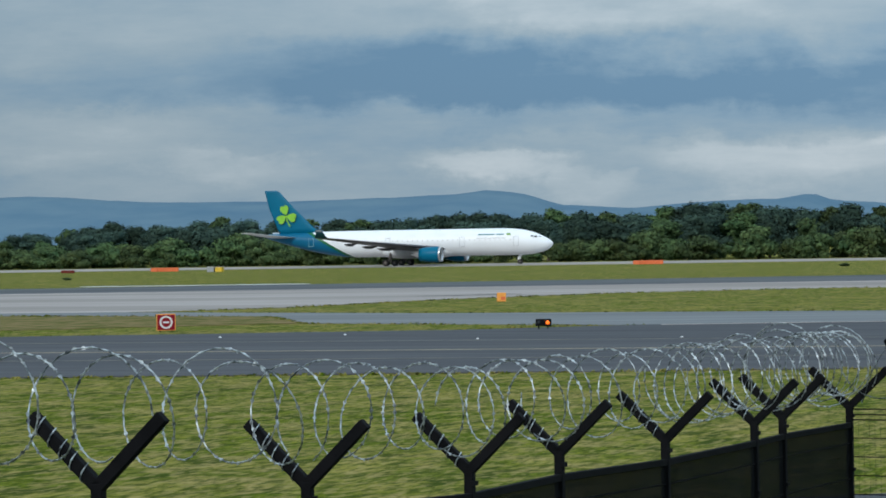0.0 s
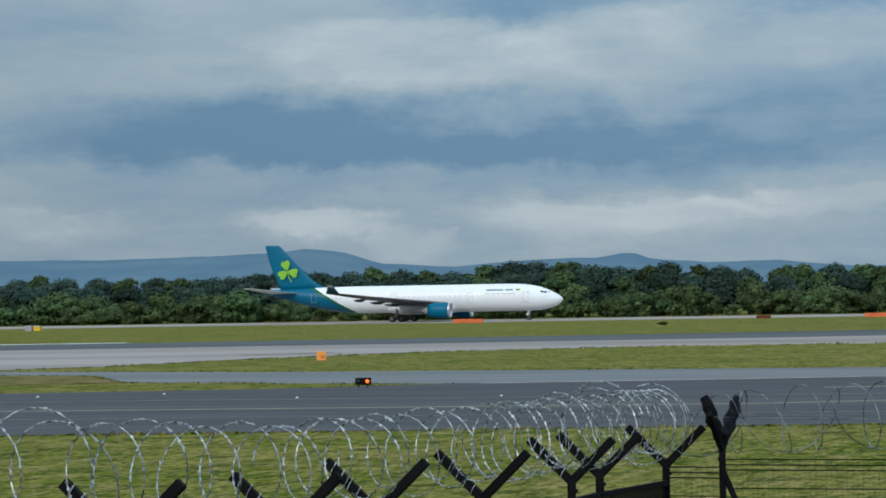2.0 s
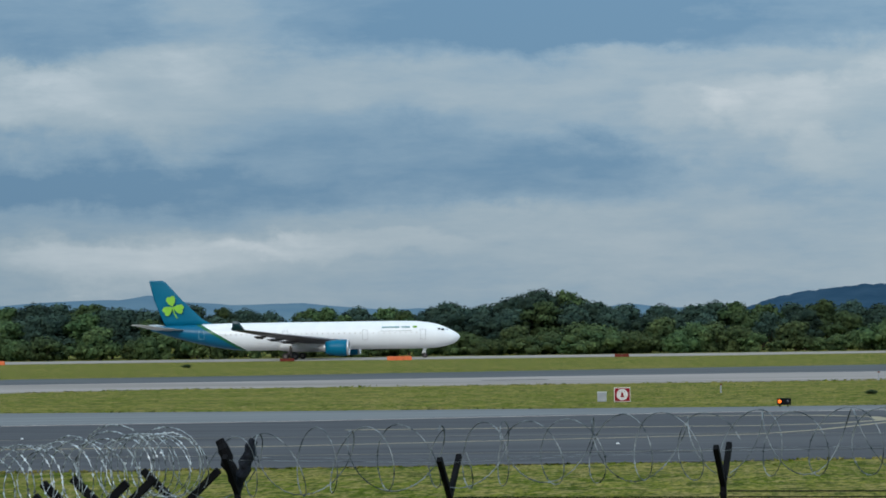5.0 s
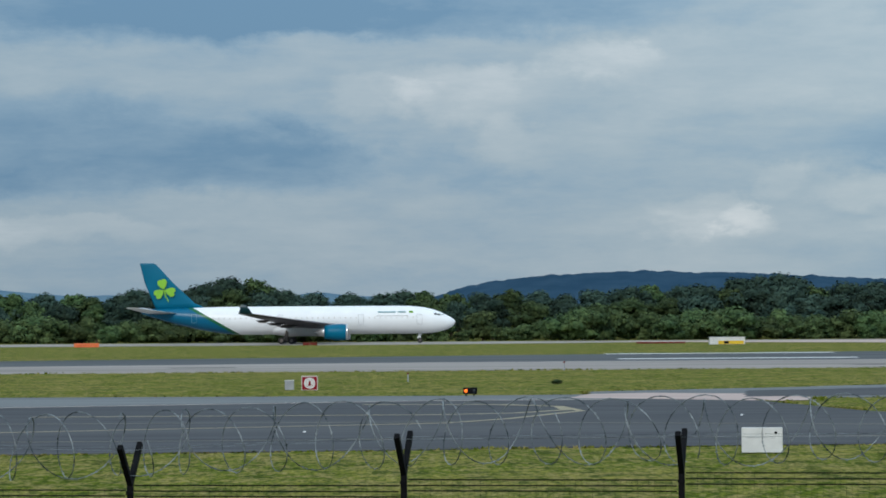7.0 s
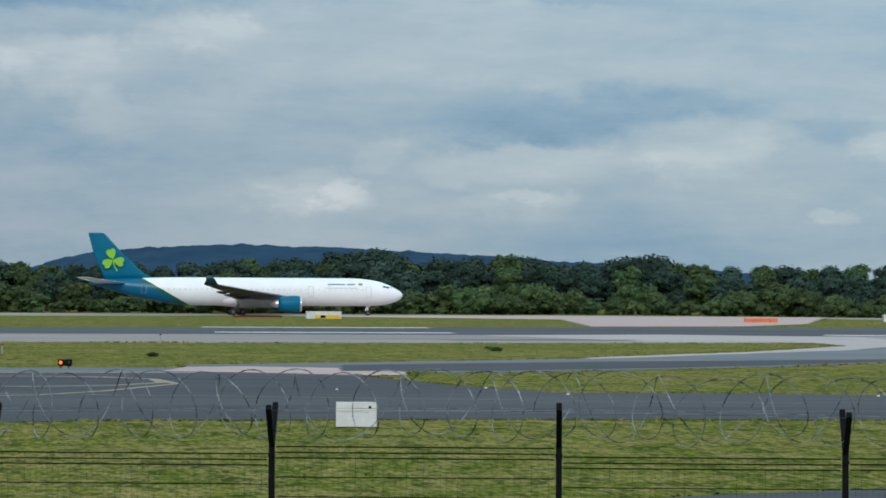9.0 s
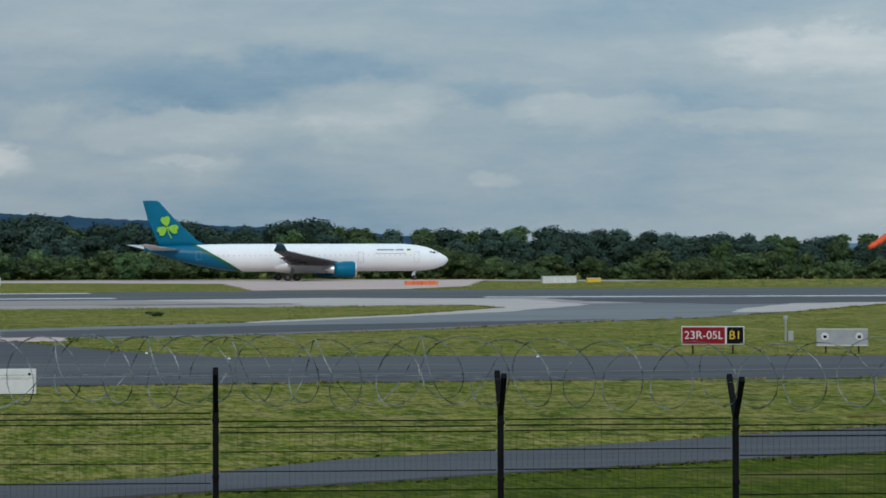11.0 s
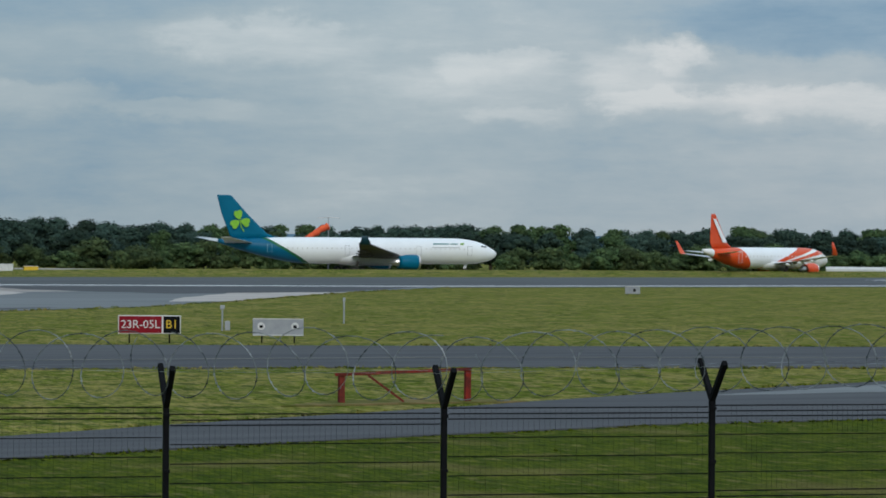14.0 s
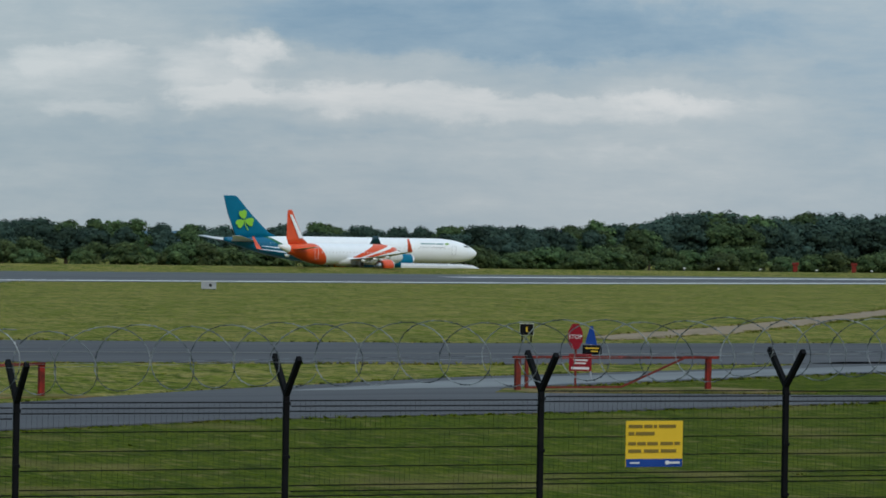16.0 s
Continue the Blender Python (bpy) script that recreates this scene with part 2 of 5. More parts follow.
GRASS = grass_material()
ASPHALT = mat("asphalt", (0.062, 0.065, 0.073), (0.094, 0.098, 0.107), 0.5, 0.9, bump=0.3, spec=0.06, stretch=(0.1, 1, 1), detail=8,
              c3=(0.118, 0.120, 0.126), scale3=0.028, amount3=0.6)
CONCRETE = mat("concrete", (0.285, 0.258, 0.243), (0.385, 0.352, 0.333), 0.2, 0.9, bump=0.2, spec=0.06, stretch=(0.12, 1, 1), detail=8,
               c3=(0.20, 0.18, 0.165), scale3=0.06, amount3=0.8)
BRIGHT_CONCRETE = mat("bright_new_concrete", (0.37, 0.335, 0.315), (0.48, 0.44, 0.415), 0.2, 0.9, bump=0.2, spec=0.06, stretch=(0.3, 1, 1), detail=8)
GREYER = mat("grey_runway_asphalt", (0.085, 0.092, 0.10), (0.125, 0.134, 0.143), 0.4, 0.9, bump=0.3, spec=0.06, stretch=(0.1, 1, 1), detail=8,
             c3=(0.065, 0.07, 0.078), scale3=0.05, amount3=0.7)
PALE = mat("pale_tarmac", (0.155, 0.168, 0.178), (0.205, 0.218, 0.225), 0.3, 0.9, bump=0.2, spec=0.06, stretch=(0.15, 1, 1), detail=7,
           c3=(0.12, 0.13, 0.138), scale3=0.04, amount3=0.6)
PINK = mat("pinkish_concrete", (0.39, 0.295, 0.268), (0.50, 0.385, 0.35), 0.3, 0.9, stretch=(0.2, 1, 1))
DIRT = mat("dirt_track", (0.16, 0.115, 0.065), (0.26, 0.19, 0.115), 0.6, 0.95, bump=0.4)
PAINT_W = mat("white_marking", (0.62, 0.62, 0.62), (0.78, 0.78, 0.78), 1.2, 0.7)
PAINT_Y = mat("faded_yellow_marking", (0.25, 0.215, 0.14), (0.34, 0.29, 0.18), 1.0, 0.8)
PAINT_PINK = mat("worn_pinkish_marking", (0.34, 0.29, 0.265), (0.46, 0.41, 0.385), 0.7, 0.8)
RUBBER = mat("rubber_stained_concrete", (0.09, 0.085, 0.082), (0.20, 0.185, 0.178), 0.5, 0.9, spec=0.06, stretch=(0.4, 1, 1))
PAINT_OLD = mat("worn_off_yellow_marking", (0.10, 0.10, 0.095), (0.165, 0.15, 0.115), 0.8, 0.85)
# distance haze is put into the blue-grey of the far hills
HILL = mat("hazy_far_moorland", (0.095, 0.168, 0.235), (0.125, 0.20, 0.255), 0.008, 1.0, spec=0.0, detail=8, stretch=(1, 1, 3))
# the dark blue over these woods is haze laid into the base colour
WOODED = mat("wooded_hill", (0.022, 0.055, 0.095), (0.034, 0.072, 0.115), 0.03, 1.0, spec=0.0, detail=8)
def leaf_material(name, dark, light, per_object):
    """Foliage: tone changes from tree to tree, from bough to bough and from spray to spray."""
    m = mat(name, dark, light, 0.55, 0.85, spec=0.12, detail=5, per_object=per_object, sharp=(0.38, 0.62))
    n, l = m.node_tree.nodes, m.node_tree.links
    b = n["Principled BSDF"]
    g = n.new("ShaderNodeNewGeometry")
    v = n.new("ShaderNodeMapRange"); v.inputs[3].default_value, v.inputs[4].default_value = 0.72, 1.34
    hs = n.new("ShaderNodeHueSaturation")
    l.new(g.outputs["Random Per Island"], v.inputs[0]); l.new(v.outputs[0], hs.inputs["Value"])
    l.new(b.inputs["Base Color"].links[0].from_socket, hs.inputs["Color"]); l.new(hs.outputs[0], b.inputs["Base Color"])
    return m


LEAF = leaf_material("foliage", (0.026, 0.052, 0.022), (0.068, 0.108, 0.042), 0.35)
# darker, bluer leaf colour for most belt trees: haze and shade mixed into it
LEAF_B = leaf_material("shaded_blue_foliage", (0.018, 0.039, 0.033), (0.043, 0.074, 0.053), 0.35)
LEAF2 = leaf_material("scrub_foliage", (0.028, 0.055, 0.023), (0.084, 0.120, 0.046), 0.3)
BARK = mat("bark", (0.05, 0.04, 0.03), (0.09, 0.07, 0.05), 3.0, 0.95, bump=0.5)
BLACK = mat("black_powder_coat", (0.0035, 0.004, 0.005), (0.007, 0.0075, 0.009), 6.0, 0.8, bump=0.1, spec=0.09)


# ---- mesh helpers ----
def mesh_of(name, bm, *materials, smooth=False):
    me = bpy.data.meshes.new(name)
    bm.to_mesh(me)
    bm.free()
    for m in materials:
        me.materials.append(m)
    if smooth:
        for p in me.polygons:
            p.use_smooth = True
    return me


def part(name, bm, material, parent=None, label="", smooth=False):
    mats = material if isinstance(material, tuple) else (material,)
    ob = new(name, mesh_of(name, bm, *mats, smooth=smooth))
    ob.parent = parent
    return tagged(ob, label)


def thing(name, m, label, category, group=""):
    ob = new(name)
    ob.matrix_world = m
    ob.empty_display_size = 0.2
    return tagged(ob, label, category, group)


def box(bm, sx, sy, sz, m=None, bevel=0.0):
    r = bmesh.ops.create_cube(bm, size=1.0, matrix=(m or Matrix()) @ Matrix.Diagonal((sx, sy, sz, 1)))
    if bevel:
        es = list({e2 for v in r["verts"] for e2 in v.link_edges})
        bmesh.ops.bevel(bm, geom=es, offset=bevel, segments=2, affect="EDGES", profile=0.5)
    return r["verts"]


def tube(bm, pts, radius, sides=6, caps=True, radii=None):
    pts = [Vector(p) for p in pts]
    rings = []
    for i, p in enumerate(pts):
        d = (pts[min(i + 1, len(pts) - 1)] - pts[max(i - 1, 0)]).normalized()
        a = d.orthogonal() if abs(d.z) > 0.99 else d.cross(Vector((0, 0, 1)))
        a.normalize()
        b2 = d.cross(a)
        r = radii[i] if radii else radius
        rings.append([bm.verts.new(p + r * (math.cos(k * math.tau / sides) * a + math.sin(k * math.tau / sides) * b2)) for k in range(sides)])
    for r0, r1 in zip(rings, rings[1:]):
        for k in range(sides):
            bm.faces.new((r0[k], r0[(k + 1) % sides], r1[(k + 1) % sides], r1[k]))
    if caps:
        bm.faces.new(rings[0][::-1]); bm.faces.new(rings[-1])
    return rings


def loft(bm, rings, close_ends=True):
    rs = [[bm.verts.new(p) for p in r] for r in rings]
    n = len(rs[0])
    for a, b2 in zip(rs, rs[1:]):
        for k in range(n):
            bm.faces.new((a[k], a[(k + 1) % n], b2[(k + 1) % n], b2[k]))
    if close_ends:
        bm.faces.new(rs[0][::-1]); bm.faces.new(rs[-1])
    bmesh.ops.recalc_face_normals(bm, faces=bm.faces[:])
    return rs


PAVED = []


def slab(name, pts, material, z, label="", thick=0.25, ragged=0.0):
    """A flat paved sheet with real edges, its top at height z."""
    if "grass" not in name:
        PAVED.append(list(pts))
    bm = bmesh.new()
    dense = []
    rng = random.Random(len(pts) * 7 + int(abs(pts[0][0])))
    for (x0, y0), (x1, y1) in zip(pts, pts[1:] + pts[:1]):
        k = max(1, min(60, int(math.hypot(x1 - x0, y1 - y0) / 3))) if ragged else 1
        for i in range(k):
            f = i / k
            j = ragged if i else 0
            dense.append((x0 + (x1 - x0) * f + rng.uniform(-j, j), y0 + (y1 - y0) * f + rng.uniform(-j, j)))
    f = bm.faces.new([bm.verts.new((x, y, z)) for x, y in dense])
    r = bmesh.ops.extrude_face_region(bm, geom=[f])
    for v in r["geom"]:
        if isinstance(v, bmesh.types.BMVert):
            v.co.z -= thick
    bmesh.ops.recalc_face_normals(bm, faces=bm.faces[:])
    bmesh.ops.triangulate(bm, faces=bm.faces[:])
    return tagged(part(name, bm, material), label, kind="structure")


# ---- ground ----
def smooth_step(a, b, x):
    t = min(1, max(0, (x - a) / (b - a)))
    return t * t * (3 - 2 * t)


def ground_z(x, y):
    d = math.hypot(x, y)
    z = 2.0 * (1 - smooth_step(34, 62, d))
    berm = math.exp(-((y - 535) / 14) ** 2) * smooth_step(125, 175, x)
    z += 0.85 * berm - 0.8 * smooth_step(110, 270, x) * smooth_step(540, 570, y)
    if 60 < d < 330:
        z += 0.03 * noise.noise((x * 0.08, y * 0.08, 0))
    return z - 0.03


def build_ground():
    bm = bmesh.new()
    xs = sorted(set([-4800, -3000, -1800, -1200, -900] + list(range(-700, -140, 40)) + list(range(-140, 160, 5)) + list(range(160, 720, 20)) + [720, 900, 1200, 1800, 3000, 4800]))
    ys = sorted(set([-600, -300, -120, -60] + list(range(-40, 200, 4)) + list(range(200, 500, 20)) + list(range(500, 580, 6)) + list(range(580, 760, 30)) + [760, 900, 1200, 1800, 2600, 3600, 4900]))
    grid = [[bm.verts.new((x, y, ground_z(x, y))) for x in xs] for y in ys]
    for r0, r1 in zip(grid, grid[1:]):
        for k in range(len(xs) - 1):
            bm.faces.new((r0[k], r0[k + 1], r1[k + 1], r1[k]))
    return tagged(part("ground", bm, GRASS, smooth=True), "mown airfield grass with dry straw-coloured patches", kind="structure")


build_ground()
slab("taxiway", [(-400, 112), (-61, 134), (-22, 140), (20, 146), (55, 144), (85, 137), (130, 131), (420, 110),
                 (420, 150), (131, 163), (100, 165), (67, 173), (43, 180), (30, 182), (26, 194), (21, 223), (0, 223),
                 (-30, 212), (-47, 208), (-59, 199), (-87, 192), (-400, 160)], ASPHALT, 0.02, "dark grey asphalt taxiway with worn yellow lines", ragged=0.25)
slab("taxiway_link", [(-50, 207), (-30, 211.5), (0, 222.5), (22, 222.5), (22, 236), (0, 234), (-37, 237), (-72, 242), (-112, 259), (-400, 275), (-400, 262), (-112, 248), (-85, 238), (-75, 218)],
     PALE, 0.026, "pale grey concrete taxiway shoulder", ragged=0.3)
slab("runway", [(-900, 330), (-57, 333), (0, 336), (50, 340), (85, 350), (160, 386), (250, 400), (344, 432), (1300, 600), (1300, 690), (430, 530), (320, 508), (150, 482), (65, 468),
                (0, 446), (-63, 420), (-171, 392), (-900, 385)], GREYER, 0.02, "grey asphalt runway between grass strips")
slab("runway_concrete", [(-500, 250), (-104, 256), (-94, 268), (-88, 296), (-76, 319), (-57, 332), (0, 335), (50, 339), (100, 350), (150, 372), (150, 384), (100, 392),
                         (55, 391), (0, 390), (-57, 374), (-160, 352), (-500, 345)], CONCRETE, 0.03, "pale worn concrete strip along the runway", ragged=0.4)
slab("taxiway_branch", [(12, 236.5), (22, 223), (34, 225), (57, 242), (72, 260), (88, 274), (106, 300), (118, 320), (136, 348), (165, 386), (100, 398), (84, 357),
                        (84, 328), (67, 297), (47, 268), (24.5, 251), (12, 243)], PALE, 0.024, "curved taxiway branch joining the runway", ragged=0.3)


def far_runway():
    """The far runway follows the slight fall of the ground."""
    bm = bmesh.new()
    xs = [-900, -500, -300] + list(range(-200, 440, 20)) + [500, 700, 1300]
    lo = lambda x: 612 + 18 * smooth_step(0, 50, x) + max(0, x - 420) * 0.03
    rows = [[bm.verts.new((x, lo(x) + f * (660 - lo(x)) if x < 420 else lo(x) + f * 30, ground_z(x, 636) + 0.05 + dz)) for f, dz in ((0, -0.3), (0, 0), (0.5, 0.02), (1, 0), (1, -0.3))] for x in xs]
    for a, b2 in zip(rows, rows[1:]):
        for k in range(4):
            bm.faces.new((a[k], b2[k], b2[k + 1], a[k + 1]))
    bmesh.ops.recalc_face_normals(bm, faces=bm.faces[:])
    return tagged(part("far_runway", bm, CONCRETE), "far pale runway on which the airliner rolls", kind="structure")


far_runway()
slab("perimeter_road", [(-60, 40), (0, 74), (20, 84.2), (33, 90.5), (49, 96.5), (60, 97.5), (80, 101), (220, 112), (220, 119), (83, 105.5), (69, 110.5), (70, 114), (95, 124), (125, 133),
                        (105, 137), (93, 130), (74, 124), (57, 115), (48, 109), (37, 102.5), (27, 96), (19, 92), (13, 86), (0, 80), (-60, 47)], ASPHALT, 0.02, "narrow asphalt perimeter road", ragged=0.15)
slab("dirt_track", [(113, 171), (132, 184), (179, 228), (300, 340), (290, 345), (192, 246), (143, 200), (114, 175.5)], DIRT, 0.012, "bare brown earth track in the grass", ragged=0.8)


# ---- far hills ----
def ridge(name, prof, y, depth, material, label, wiggle, step=14):
    bm = bmesh.new()
    x0, x1 = prof[0][0], prof[-1][0]
    n = int((x1 - x0) / step)
    px, pz = zip(*prof)
    rows = []
    for i in range(n + 1):
        x = x0 + (x1 - x0) * i / n
        z = float(np.interp(x, px, pz)) + wiggle * noise.fractal((x * 0.01, y * 0.01, 1), 0.9, 2.1, 5) + wiggle * 0.55 * noise.noise((x * 0.11, 3, 1)) + wiggle * 0.35 * noise.noise((x * 0.29, 8, 1))
        rows.append([bm.verts.new((x + 6 * noise.noise((x * .01, k, 3)), y - depth * (1 - f), max(-2, z * g))) for k, (f, g) in
                     enumerate(((0, 0), (0.3, 0.32), (0.6, 0.66), (0.85, 0.9), (1.0, 1.0), (1.3, 0.4), (1.5, 0)))])
    for a, b2 in zip(rows, rows[1:]):
        for k in range(6):
            bm.faces.new((a[k], b2[k], b2[k + 1], a[k + 1]))
    bmesh.ops.recalc_face_normals(bm, faces=bm.faces[:])
    return tagged(part(name, bm, material, smooth=True), label, kind="structure")
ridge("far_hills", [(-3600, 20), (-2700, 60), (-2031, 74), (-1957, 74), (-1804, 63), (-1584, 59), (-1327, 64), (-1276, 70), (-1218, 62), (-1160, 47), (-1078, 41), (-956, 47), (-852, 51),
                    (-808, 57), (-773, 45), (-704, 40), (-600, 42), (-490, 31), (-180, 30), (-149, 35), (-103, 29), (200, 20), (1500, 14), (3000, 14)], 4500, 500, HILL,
      "far moorland hills under the clouds, haze in their blue-grey colour", 1.5, 20)
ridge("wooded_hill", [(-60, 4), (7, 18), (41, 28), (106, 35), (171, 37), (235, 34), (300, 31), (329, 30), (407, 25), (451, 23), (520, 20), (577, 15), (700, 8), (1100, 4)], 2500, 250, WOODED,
      "wooded hill behind the tree belt, its dark blue painted as haze", 2.2, 3)


# ---- trees: trunk, limbs and a crown of many leaf sprays in lobes ----
def crown_mesh(seed, width, height, base, lobes, leaves, size, material):
    """Uneven leafy lobes round the limbs: a dark heart in each, hidden by a ragged skin of leaf sprays."""
    rng = random.Random(seed)
    verts, faces, centres = [], [], []
    for i in range(lobes):
        a = rng.uniform(0, math.tau)
        f = (i + 0.5) / lobes
        zz = base + (height - base) * (0.10 + 0.80 * f)
        reach = width * 0.5 * math.sqrt(max(0.05, 1 - (2 * f - 0.9) ** 2 * 0.80)) * rng.uniform(0.25, 0.9)
        centres.append((math.cos(a) * reach, math.sin(a) * reach, zz, width * rng.choice((0.08, 0.10, 0.12, 0.15, 0.19)) * rng.uniform(0.9, 1.15)))
    for f in (0.3, 0.55, 0.75):
        centres.append((0, 0, base + (height - base) * f, width * 0.24))
    core = bmesh.new()
    bmesh.ops.create_icosphere(core, subdivisions=1, radius=1.0)
    cv, cf = [v.co.copy() for v in core.verts], [[v.index for v in f.verts] for f in core.faces]
    core.free()
    for cx, cy, cz, r in centres:
        i0 = len(verts)
        verts += [Vector((cx + v.x * r * 0.66, cy + v.y * r * 0.66, cz + v.z * r * 0.55)) for v in cv]
        faces += [tuple(i0 + q for q in f) for f in cf]
    weight = np.cumsum([c[3] ** 2 for c in centres]).tolist()
    for k in range(leaves):
        cx, cy, cz, r = rng.choices(centres, cum_weights=weight)[0]
        u, th = rng.uniform(-0.8, 1), rng.uniform(0, math.tau)
        s = math.sqrt(1 - u * u)
        rr = r * rng.triangular(0.55, 1.22, 0.9)
        n = Vector((s * math.cos(th), s * math.sin(th), u))
        p = Vector((cx + n.x * rr, cy + n.y * rr, cz + n.z * rr * 0.82))
        n = (n + Vector((rng.uniform(-.45, .45), rng.uniform(-.45, .45), rng.uniform(-.1, .5)))).normalized()
        t1 = n.orthogonal().normalized()
        t1.rotate(Matrix.Rotation(rng.uniform(0, math.tau), 3, n))
        t2 = n.cross(t1)
        w = size * rng.uniform(0.6, 1.4)
        i0 = len(verts)
        verts += [p - t1 * w - t2 * w * 0.5, p + t1 * w - t2 * w * 0.4, p + t2 * w * 0.8]
        faces.append((i0, i0 + 1, i0 + 2))
    tall = sorted(v.z for v in verts)[-12]
    me = bpy.data.meshes.new("crown")
    me.from_pydata([(v.x, v.y, v.z * height / tall) for v in verts], [], faces)
    me.materials.append(material)
    return me


def trunk_mesh(seed, height, base, width):
    rng = random.Random(seed + 50)
    bm = bmesh.new()
    r = 0.035 * height
    tube(bm, [(0, 0, -0.3), (0.1, 0.05, base * 0.6), (0.05, 0.1, base + (height - base) * 0.4), (0, 0, height * 0.85)], r, 7, radii=[r, r * 0.8, r * 0.5, r * 0.12])
    for i in range(6):
        a = rng.uniform(0, math.tau)
        z0 = base * rng.uniform(0.6, 1.3)
        q = width * rng.uniform(0.25, 0.38)
        tube(bm, [(0, 0, z0), (math.cos(a) * q * 0.5, math.sin(a) * q * 0.5, z0 + height * 0.14), (math.cos(a) * q, math.sin(a) * q, z0 + height * 0.3)], 0.1, 5, radii=[r * 0.4, r * 0.25, r * 0.07])
    return mesh_of("trunk", bm, BARK)


def tree_kinds():
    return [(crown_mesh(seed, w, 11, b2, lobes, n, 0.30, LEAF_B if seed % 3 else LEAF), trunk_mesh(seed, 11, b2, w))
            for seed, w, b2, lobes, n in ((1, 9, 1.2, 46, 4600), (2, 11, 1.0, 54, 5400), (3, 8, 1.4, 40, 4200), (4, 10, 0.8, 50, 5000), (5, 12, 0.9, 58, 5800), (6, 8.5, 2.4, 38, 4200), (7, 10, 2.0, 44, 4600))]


def shrub_kinds():
    return [(crown_mesh(seed, w, h, 0.0, lobes, n, 0.24, LEAF2 if seed % 2 else LEAF), trunk_mesh(seed, h, 0.6, w))
            for seed, w, h, lobes, n in ((11, 7, 4.4, 34, 2900), (12, 8, 4.4, 38, 3200), (13, 6, 4.4, 28, 2500), (15, 9, 4.4, 40, 3400))]


def plant(name, kind, x, y, s, sz, turn, label, category, group):
    ob = tagged(new(name), label, category, group)
    ob.matrix_world = Matrix.LocRotScale((x, y, ground_z(x, y)), Euler((0, 0, turn)), (s, s, sz))
    for nm, me in (("crown", kind[0]), ("trunk", kind[1])):
        p = new(nm, me)
        p.parent = ob
    return ob


# crown heights along the belt, every 8 m from x = -300
CROWNS_WEST = [7.8, 8.7, 10.8, 9.1, 9.4, 10.6, 10.3, 10.1, 10.1, 10.0, 10.0, 9.8, 10.8, 10.9, 9.9, 11.1, 10.9, 10.0, 10.9, 12.1, 11.8, 10.6, 10.2, 11.6, 10.3, 9.5, 10.0, 10.3, 9.6, 9.7, 11.5, 10.3, 13.0, 14.1, 10.5, 9.6, 9.8, 10.5, 9.8, 10.3, 10.2, 9.5, 10.7, 11.1, 10.5, 11.3, 13.6, 13.2, 10.4, 12.0, 12.1, 12.1, 10.7, 10.9]
CROWNS_EAST = [13.1, 10.6, 10.9, 10.0, 10.3, 10.1, 11.0, 10.6, 9.9, 9.9, 9.4, 8.9, 9.6, 9.2, 8.6, 9.0, 8.9, 9.0, 9.0, 9.4, 9.5, 9.5, 9.5, 9.4, 9.6, 8.8, 8.7, 8.6, 8.4, 9.8, 9.5, 8.9, 8.9, 9.3, 9.4, 9.3, 9.8, 9.9, 10.0, 10.2, 11.5, 11.1, 11.7, 13.7, 14.4, 14.7, 13.6, 13.6, 14.4, 14.7, 14.9, 14.0, 14.0]
CROWNS = CROWNS_WEST + CROWNS_EAST


def tree_top(x):
    return float(np.interp(x, [-300 + 8 * i for i in range(len(CROWNS))], CROWNS))


def tree_belt():
    rng = random.Random(5)
    kinds, low = tree_kinds(), shrub_kinds()
    far = "dark green broadleaved tree in the belt beyond the runway"
    for y0, step, gain in ((714, 6.0, 1.0), (699, 6.9, 0.82)):
        x = -350.0
        while x < 600:
            y = y0 + rng.uniform(-4, 4) + max(0, abs(x - 60) - 300) * 0.05
            u = x * 690 / y
            h = 0.8 * tree_top(u) + 0.2 * min(tree_top(u - 4), tree_top(u + 4))
            h = ((h - 6) * y / 690 + 6) * gain * rng.uniform(0.99, 1.07) - ground_z(x, y)
            s = h / 11 * rng.uniform(1.0, 1.4)
            plant("tree", kinds[rng.randrange(len(kinds))], x, y, s, h / 11, rng.uniform(0, 6.28), far, "tree", "tree belt")
            x += step * rng.uniform(0.7, 1.3)
    x = -350.0
    while x < 600:
        y = 681 + rng.uniform(-6, 5) + max(0, abs(x - 60) - 300) * 0.05
        s = rng.choice((0.7, 0.9, 1.1, 1.3, 1.5)) * rng.uniform(0.9, 1.1)
        plant("shrub", low[rng.randrange(len(low))], x, y, s, s * rng.uniform(0.8, 1.1), rng.uniform(0, 6.28), "mid-green scrub bush along the edge of the tree belt", "shrub", "scrub edge")
        x += rng.uniform(2.4, 5.0)


tree_belt()


# ---- airliners ----
WHITE = mat("white_aircraft_paint", (0.77, 0.80, 0.83), (0.82, 0.85, 0.88), 0.3, 0.32, spec=0.5)
TEAL = mat("teal_aircraft_paint", (0.0, 0.112, 0.205), (0.001, 0.132, 0.235), 0.3, 0.4, spec=0.14)
LEAFGREEN = mat("green_paint", (0.19, 0.46, 0.03), (0.23, 0.52, 0.04), 1.0, 0.4)
WINGGREY = mat("grey_wing_skin", (0.075, 0.07, 0.08), (0.11, 0.10, 0.11), 0.4, 0.4)
SILVER = mat("bare_metal", (0.62, 0.62, 0.64), (0.72, 0.72, 0.72), 2.0, 0.3, metal=0.8)
ORANGE = mat("orange_aircraft_paint", (0.64, 0.065, 0.014), (0.70, 0.085, 0.02), 0.5, 0.35)
TYRE = mat("tyre_rubber", (0.012, 0.012, 0.012), (0.025, 0.025, 0.025), 6.0, 0.85)
